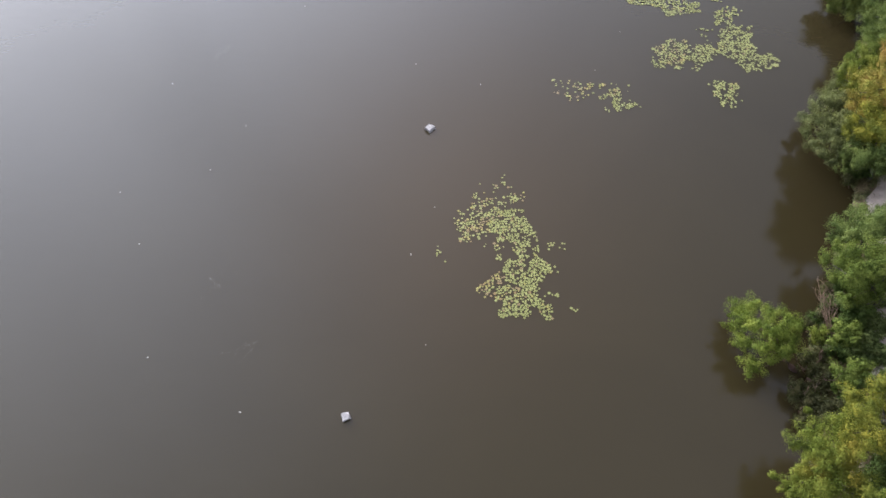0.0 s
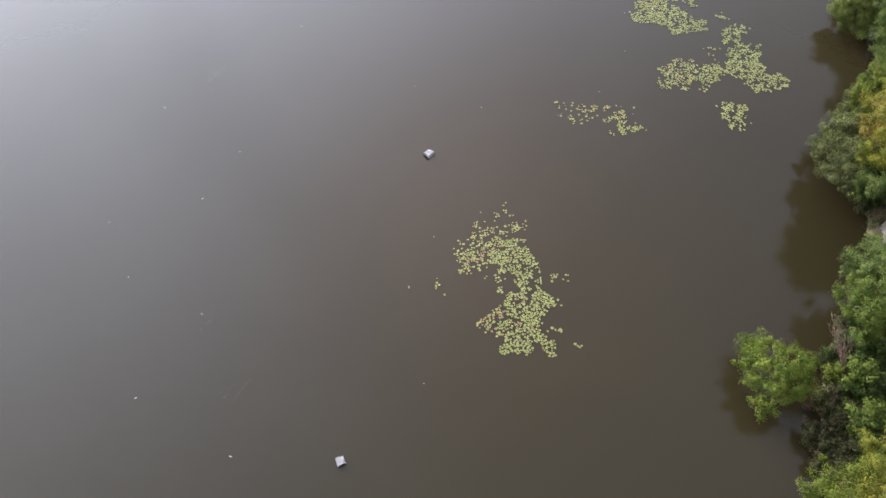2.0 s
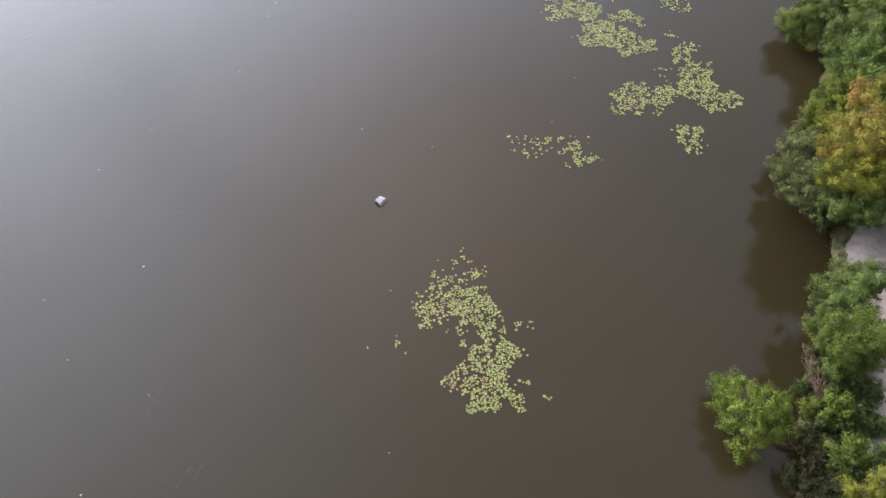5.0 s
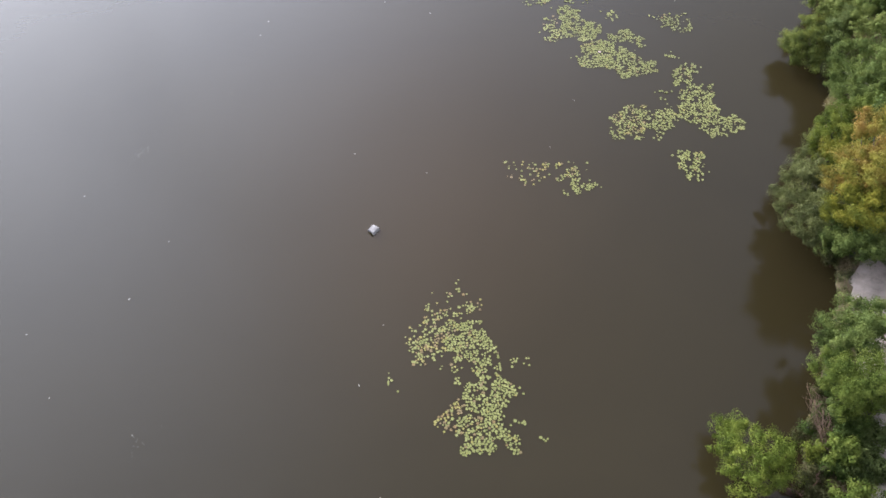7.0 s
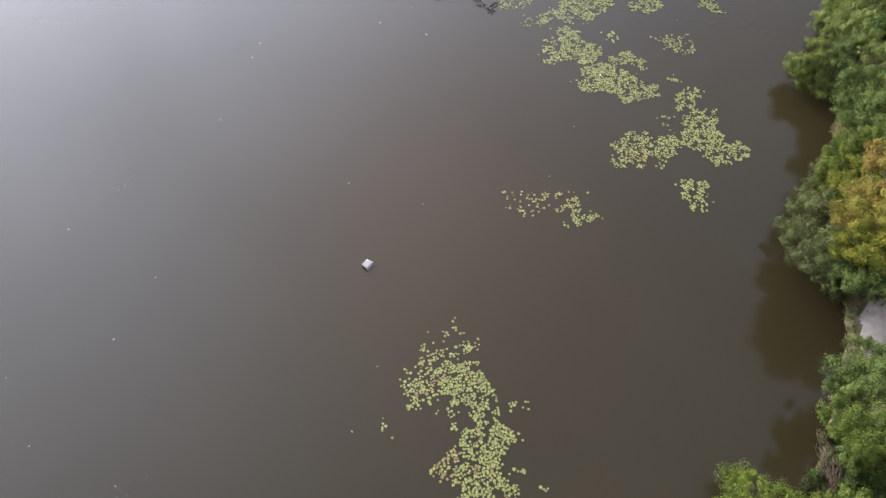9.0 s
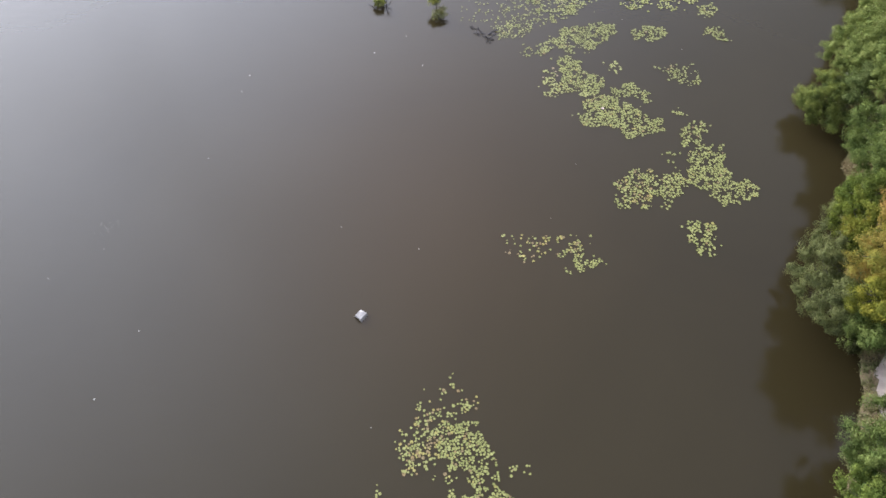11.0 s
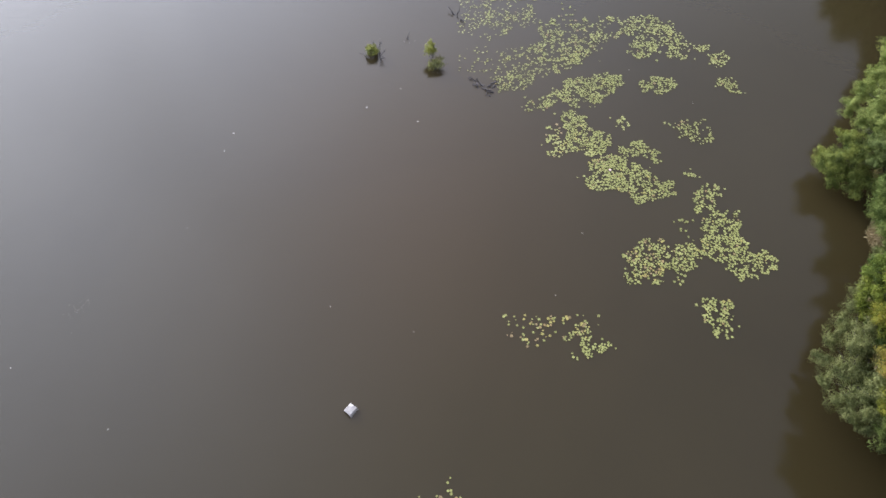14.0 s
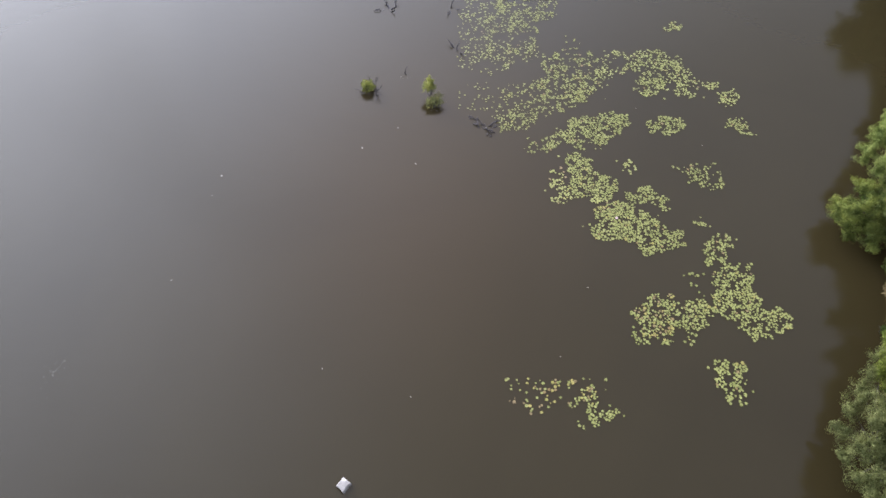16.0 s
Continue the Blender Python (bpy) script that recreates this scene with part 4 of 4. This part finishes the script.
lily_region(patch, 0.42, 0.5, [(11.32, 35.72), (11.99, 35.92), (12.36, 35.66), (12.26, 35.15), (11.84, 35.11), (11.33, 35.28)])
lily_region(patch, 0.42, 0.05, [(11.68, 34.98), (12.65, 35.07), (13.15, 34.48), (12.44, 34.04), (11.56, 34.34)])
lily_region(patch, 0.18, 0.1, [(10.79, 35.31), (12.0, 35.25), (12.05, 33.84), (11.3, 33.69), (10.92, 34.04)])
lily_region(patch, 0.08, 0.1, [(11.67, 36.41), (12.87, 36.17), (12.77, 35.64), (11.84, 35.84)])
join_pads(patch)
patch = lily_patch("small compact clump of green lily pads", 0.07)
lily_region(patch, 0.46, 0.05, [(18.39, 36.87), (19.48, 37.03), (19.99, 36.64), (19.59, 35.36), (18.94, 35.28), (18.12, 35.55)])
lily_region(patch, 0.33, 0.05, [(18.1, 35.5), (19.57, 35.3), (19.32, 34.53), (18.46, 34.43), (18.4, 35.07)])
join_pads(patch)
patch = lily_patch("clump of lily pads with a few reddish leaves", 0.068)
lily_region(patch, 0.48, 0.14, [(17.5, 40.48), (18.84, 40.43), (19.42, 39.79), (18.79, 38.85), (17.69, 38.41), (16.94, 38.9), (17.02, 39.82)])
lily_region(patch, 0.44, 0.36, [(16.05, 40.72), (17.3, 40.9), (17.36, 39.98), (16.82, 38.45), (16.06, 38.33), (15.23, 38.52), (14.95, 39.19), (15.15, 40.07)])
lily_region(patch, 0.17, 0.05, [(14.69, 38.45), (17.85, 38.47), (17.6, 37.78), (15.78, 37.77), (15.31, 37.63), (14.66, 37.91)])
lily_region(patch, 0.14, 0.05, [(15.04, 40.25), (15.98, 40.44), (15.54, 38.58), (14.66, 38.3)])
lily_region(patch, 0.08, 0.1, [(18.1, 42.22), (19.44, 41.98), (19.22, 40.58), (17.88, 40.81)])
join_pads(patch)
patch = lily_patch("long clump of pale green lily pads", 0.068)
lily_region(patch, 0.41, 0.03, [(19.85, 44.01), (20.84, 44.66), (21.74, 44.4), (21.94, 44.01), (21.42, 43.57), (20.98, 43.81), (21.0, 43.02), (20.33, 42.49), (19.63, 42.45), (19.73, 43.25)])
lily_region(patch, 0.4, 0.05, [(20.36, 42.49), (21.05, 42.69), (22.13, 42.57), (21.83, 41.35), (21.45, 40.94), (19.77, 41.01), (19.44, 41.45), (19.68, 41.97)])
lily_region(patch, 0.54, 0.06, [(19.47, 41.02), (21.62, 41.01), (21.95, 40.12), (21.66, 39.22), (20.9, 38.76), (20.3, 38.55), (20.09, 39.22), (19.34, 39.52), (19.18, 40.24)])
lily_region(patch, 0.46, 0.03, [(21.69, 39.69), (22.5, 39.93), (23.11, 39.73), (23.26, 39.05), (23.06, 38.56), (22.36, 38.2), (21.44, 38.57)])
lily_region(patch, 0.45, 0.03, [(20.3, 38.55), (21.42, 38.97), (21.5, 38.31), (21.83, 37.97), (21.31, 37.73), (20.75, 37.83), (20.6, 38.28)])
lily_region(patch, 0.34, 0, [(19.58, 45.37), (20.18, 45.75), (20.78, 45.33), (20.66, 45.14), (19.67, 45.09)])
join_pads(patch)
patch = lily_patch("broad dense clump of overlapping lily pads", 0.068)
lily_region(patch, 0.55, 0.04, [(14.06, 45.96), (15.92, 47.11), (17.08, 46.46), (17.27, 45.85), (17.7, 45.64), (18.1, 45.03), (18.02, 44.07), (17.21, 43.65), (16.43, 43.68), (15.94, 44.26), (14.08, 44.4), (13.68, 44.8)])
lily_region(patch, 0.45, 0.03, [(16.2, 47.64), (17.65, 48.18), (18.14, 47.45), (19.03, 47.01), (18.94, 46.4), (18.19, 46.3), (17.5, 46.85), (16.2, 46.89)])
lily_region(patch, 0.5, 0.04, [(17.86, 44.84), (18.82, 44.93), (18.93, 44.04), (18.3, 43.57), (17.21, 43.65)])
lily_region(patch, 0.52, 0.04, [(16.11, 43.91), (17.21, 43.65), (16.96, 43.25), (16.28, 43.27)])
lily_region(patch, 0.2, 0.1, [(13.29, 45.59), (13.86, 45.77), (13.78, 45.3), (13.3, 45.31)])
lily_region(patch, 0.4, 0.4, [(14.18, 46.55), (15.86, 47.15), (15.5, 45.91), (14.12, 45.95)])
join_pads(patch)
patch = lily_patch("dense clump of bright green lily pads", 0.068)
lily_region(patch, 0.55, 0.05, [(13.28, 50.75), (13.99, 50.96), (15.09, 49.9), (14.92, 49.03), (15.94, 48.79), (15.96, 47.94), (15.27, 47.13), (14.36, 47.49), (13.02, 47.32), (13.39, 49.08), (13.2, 49.73)])
lily_region(patch, 0.34, 0.06, [(11.61, 48.07), (12.46, 48.89), (13.24, 48.23), (13.11, 47.48), (12.47, 46.93), (11.5, 47.37)])
lily_region(patch, 0.14, 0.1, [(12.17, 49.54), (13.12, 49.82), (13.15, 48.44), (12.0, 48.48)])
lily_region(patch, 0.4, 0.05, [(15.19, 47.54), (15.66, 47.45), (14.99, 47.05), (14.24, 46.91), (14.37, 47.57)])
lily_region(patch, 0.27, 0.02, [(16.35, 50.09), (17.13, 50.34), (17.36, 49.4), (16.84, 49.02), (16.4, 49.34)])
join_pads(patch)
patch = lily_patch("small loose group of lily pads", 0.062)
lily_region(patch, 0.28, 0.04, [(20.48, 49.31), (21.58, 49.55), (21.96, 48.83), (21.35, 48.11), (20.77, 48.13)])
lily_region(patch, 0.12, 0.04, [(19.52, 49.56), (22.43, 50.06), (22.29, 47.87), (21.19, 47.57), (19.61, 48.59)])
join_pads(patch)
patch = lily_patch("elongated clump of pale lily pads", 0.064)
lily_region(patch, 0.46, 0.04, [(12.07, 51.78), (13.64, 52.91), (14.06, 53.72), (15.23, 53.89), (15.17, 51.7), (13.77, 51.65), (12.32, 51.13)])
lily_region(patch, 0.48, 0.04, [(15.18, 53.6), (16.71, 54.15), (17.78, 53.79), (17.91, 53.06), (16.63, 52.04), (15.79, 51.37), (14.98, 51.62)])
lily_region(patch, 0.16, 0.05, [(10.81, 52.04), (12.49, 52.23), (12.43, 50.77), (10.86, 50.9)])
lily_region(patch, 0.16, 0.04, [(13.79, 51.74), (15.84, 51.6), (15.42, 50.88), (13.68, 51.1)])
join_pads(patch)
patch = lily_patch("small oval clump of lily pads", 0.066)
lily_region(patch, 0.47, 0.03, [(18.75, 53.13), (19.68, 53.75), (21.07, 53.52), (21.33, 52.98), (20.16, 52.05), (18.78, 52.23)])
join_pads(patch)
patch = lily_patch("small clump of lily pads near the bank", 0.064)
lily_region(patch, 0.4, 0.03, [(23.82, 53.32), (24.91, 53.54), (25.23, 52.8), (24.61, 52.33), (23.66, 52.54)])
lily_region(patch, 0.18, 0.03, [(24.05, 52.53), (25.23, 52.8), (25.49, 51.93), (23.96, 51.87)])
join_pads(patch)
patch = lily_patch("few lily pads floating alone", 0.066)
lily_region(patch, 0.36, 0.03, [(21.99, 62.37), (22.98, 63.09), (23.66, 62.72), (23.17, 61.94), (22.1, 61.83)])
join_pads(patch)
patch = lily_patch("arc of floating lily pads in open clumps", 0.064)
lily_region(patch, 0.38, 0.03, [(18.54, 56.56), (19.49, 57.61), (20.69, 57.86), (20.99, 56.78), (20.15, 55.65), (19.35, 55.41), (18.63, 55.94)])
lily_region(patch, 0.30, 0.03, [(18.48, 58.16), (20.13, 59.53), (21.21, 59.97), (22.5, 59.22), (22.39, 58.38), (21.47, 58.67), (20.66, 57.75), (19.34, 57.77)])
lily_region(patch, 0.32, 0.03, [(21.2, 58.68), (22.57, 59.05), (22.48, 57.29), (22.56, 55.35), (21.59, 55.47), (21.36, 57.04)])
lily_region(patch, 0.32, 0.03, [(23.13, 56.59), (24.41, 56.84), (24.42, 56.09), (23.21, 55.96)])
lily_region(patch, 0.35, 0.03, [(24.0, 55.68), (25.36, 56.18), (25.49, 55.14), (24.41, 54.3), (23.93, 54.81)])
lily_region(patch, 0.27, 0.03, [(16.36, 57.92), (17.98, 58.45), (18.75, 58.16), (18.37, 57.47), (16.61, 57.28)])
lily_region(patch, 0.22, 0.03, [(17.34, 59.84), (18.48, 59.94), (18.57, 59.27), (17.49, 58.84)])
lily_region(patch, 0.10, 0.03, [(18.63, 59.72), (21.0, 59.91), (23.05, 58.1), (22.95, 55.7), (21.38, 55.37), (18.93, 57.62)])
join_pads(patch)
patch = lily_patch("wide open field of pale lily pads", 0.062)
lily_region(patch, 0.33, 0.05, [(13.52, 55.36), (14.64, 56.63), (16.21, 57.12), (17.1, 56.59), (15.94, 55.73), (14.23, 54.25), (13.34, 54.27)])
lily_region(patch, 0.24, 0.05, [(12.53, 57.18), (14.45, 57.68), (16.02, 58.09), (16.58, 57.12), (14.6, 56.37), (13.04, 55.78)])
lily_region(patch, 0.20, 0.06, [(13.15, 59.33), (14.84, 59.98), (15.13, 59.03), (14.43, 57.58), (12.99, 57.81)])
lily_region(patch, 0.20, 0.05, [(11.29, 56.68), (12.73, 57.29), (13.64, 56.12), (13.5, 55.26), (12.64, 55.53)])
lily_region(patch, 0.29, 0.04, [(15.06, 55.9), (15.74, 55.47), (15.27, 54.88), (14.48, 55.09)])
lily_region(patch, 0.15, 0.02, [(15.49, 59.3), (16.75, 59.96), (16.75, 58.74), (15.51, 58.37)])
lily_region(patch, 0.10, 0.02, [(15.1, 61.47), (16.12, 60.71), (15.76, 59.75), (14.9, 60.32)])
lily_region(patch, 0.07, 0.04, [(13.07, 59.61), (17.1, 59.4), (18.63, 57.62), (16.51, 56.75), (12.89, 57.18)])
join_pads(patch)
patch = lily_patch("open scatter of small lily pads round a sunken snag", 0.054)
lily_region(patch, 0.14, 0.03, [(10.28, 56.7), (12.83, 56.76), (13.39, 54.12), (11.26, 53.35), (9.57, 54.35)])
lily_region(patch, 0.21, 0.03, [(9.6, 53.96), (11.36, 54.02), (11.28, 52.97), (9.78, 52.58)])
lily_region(patch, 0.09, 0.03, [(8.98, 54.7), (12.1, 54.25), (11.61, 52.86), (9.64, 52.58)])
lily_region(patch, 0.05, 0.02, [(7.33, 56.75), (9.6, 57.07), (9.7, 54.2), (7.33, 54.64)])
join_pads(patch)
patch = lily_patch("thin drift of small pale lily pads", 0.052)
lily_region(patch, 0.23, 0.03, [(11.95, 64.01), (13.62, 64.62), (15.1, 65.06), (14.9, 63.38), (13.35, 62.79), (13.26, 61.61), (11.47, 61.8), (11.4, 63.4)])
lily_region(patch, 0.19, 0.03, [(10.49, 65.77), (15.21, 65.76), (15.08, 64.93), (11.81, 64.51), (11.11, 63.59), (10.28, 63.9)])
lily_region(patch, 0.13, 0.03, [(9.69, 64.95), (11.95, 64.01), (11.43, 61.51), (9.74, 61.81)])
lily_region(patch, 0.19, 0.03, [(11.04, 60.48), (12.92, 61.15), (13.23, 60.17), (12.49, 59.51), (11.18, 59.52)])
lily_region(patch, 0.14, 0.03, [(9.68, 61.18), (11.3, 60.48), (11.18, 59.52), (10.23, 59.37), (9.48, 60.1)])
lily_region(patch, 0.08, 0.02, [(7.85, 61.08), (9.78, 61.46), (9.88, 58.99), (7.99, 58.47)])
lily_region(patch, 0.07, 0.02, [(8.18, 64.95), (9.85, 65.77), (9.6, 61.52), (7.89, 61.54)])
lily_region(patch, 0.12, 0.02, [(10.2, 59.1), (11.2, 59.63), (11.23, 58.43), (9.77, 57.65)])
lily_region(patch, 0.04, 0.02, [(8.17, 65.77), (11.77, 65.77), (13.37, 61.61), (13.03, 59.34), (9.64, 57.49), (7.62, 58.42)])
join_pads(patch)


# ---- flotsam ----
def float_leaf(at, size, seed):
    """A curled pale dead leaf afloat."""
    rng = np.random.default_rng(seed)
    v, f = [], []
    for i in range(5):
        u = i / 4 - 0.5
        w = 0.5 * math.cos(u * 2.6)
        v += [(u * 2 * size, -w * size, 0.012 + 0.25 * size * w), (u * 2 * size, 0, 0.012), (u * 2 * size, w * size, 0.012 + 0.3 * size * w)]
        if i:
            a, b = 3 * i - 3, 3 * i
            f += [(a, a + 1, b + 1, b), (a + 1, a + 2, b + 2, b + 1)]
    ob = mesh_object("floating_leaf", v, f, M_PALE, None, True)
    ob.matrix_world = pose(at[0], at[1], 0.0, 0, 0, rng.uniform(0, 360))
    tagged(ob, "pale dry leaf floating on the water", "leaf", "floating leaves")


LEAVES = [(-11.95, 28.0), (-16.5, 26.2), (-14.65, 22.8), (-12.7, 16.3), (-7.95, 13.7), (-0.5, 22.7), (0.7, 25.9), (0.4, 17.4), (-0.7, 37.4), (-6.5, 49.6), (-10.6, 20.8), (-10.5, 31.5),
          (1.35, 51.5), (4.4, 50.2), (3.5, 53.1), (-6.9, 48.2), (-8.35, 42.7), (3.4, 35.75), (10.8, 37.5), (12.9, 41.4), (18.4, 54.4), (21.8, 51.2), (-15.5, 34.8)]
for i, at in enumerate(LEAVES):
    float_leaf(at, 0.062 if i in (0, 4, 5, 3, 9, 12, 13) else 0.042, i)


def scum(label, at, reach, turn, count, seed):
    """A faint drift of foam flecks and fluff."""
    rng = np.random.default_rng(seed)
    v, f = [], []
    for i in range(count):
        x, y = rng.normal(0, reach, 1)[0], rng.normal(0, reach * 0.6, 1)[0]
        r, k = rng.uniform(0.006, 0.015), len(v)
        v += [(x + r * math.cos(a), y + r * math.sin(a), 0.006) for a in (0, 1.2, 2.4, 3.7, 5)] + [(x, y, 0.016)]
        f += [(k + j, k + (j + 1) % 5, k + 5) for j in range(5)]
    ob = mesh_object("floating_scum", v, f, M_PALE)
    ob.matrix_world = pose(at[0], at[1], 0, 0, 0, turn)
    tagged(ob, label, "scum", "drifts of scum", "stuff")


scum("faint drift of pale flecks on the water", (-12.9, 38.0), 0.5, 60, 40, 1)
scum("faint drift of pale flecks on the water", (-8.1, 17.0), 0.45, 40, 26, 2)
scum("faint drift of pale flecks on the water", (-10.2, 20.6), 0.4, 70, 18, 3)
scum("faint drift of pale flecks on the water", (4.0, 57.6), 0.25, 30, 14, 4)


def lily_flower(at):
    """A half-open pale pink bloom: two rings of cupped petals round a yellow heart."""
    ob = new("water_lily")
    ob.location = (at[0], at[1], 0.03)
    tagged(ob, "pale pink water lily bloom among green pads", "flower")
    for ring, (count, r, lift) in enumerate(((7, 0.09, 0.03), (5, 0.06, 0.06))):
        for i in range(count):
            a = 2 * math.pi * (i + 0.5 * ring) / count
            v = [(0.01, 0, 0), (r * 0.6, 0.028, lift * 0.6), (r, 0, lift), (r * 0.6, -0.028, lift * 0.6), (r * 0.5, 0, lift * 0.3)]
            petal = mesh_object("petal", v, [(0, 4, 1), (1, 4, 2), (2, 4, 3), (3, 4, 0)], M_FLOWER, ob)
            petal.rotation_euler = (0, 0, a)
    v, f = tube([(0, 0, 0), (0, 0, 0.035), (0, 0, 0.045)], [0.018, 0.022, 0.01], 8)
    mesh_object("heart", v, f, M_PAD_YELLOW, ob)


lily_flower((15.36, 45.85))
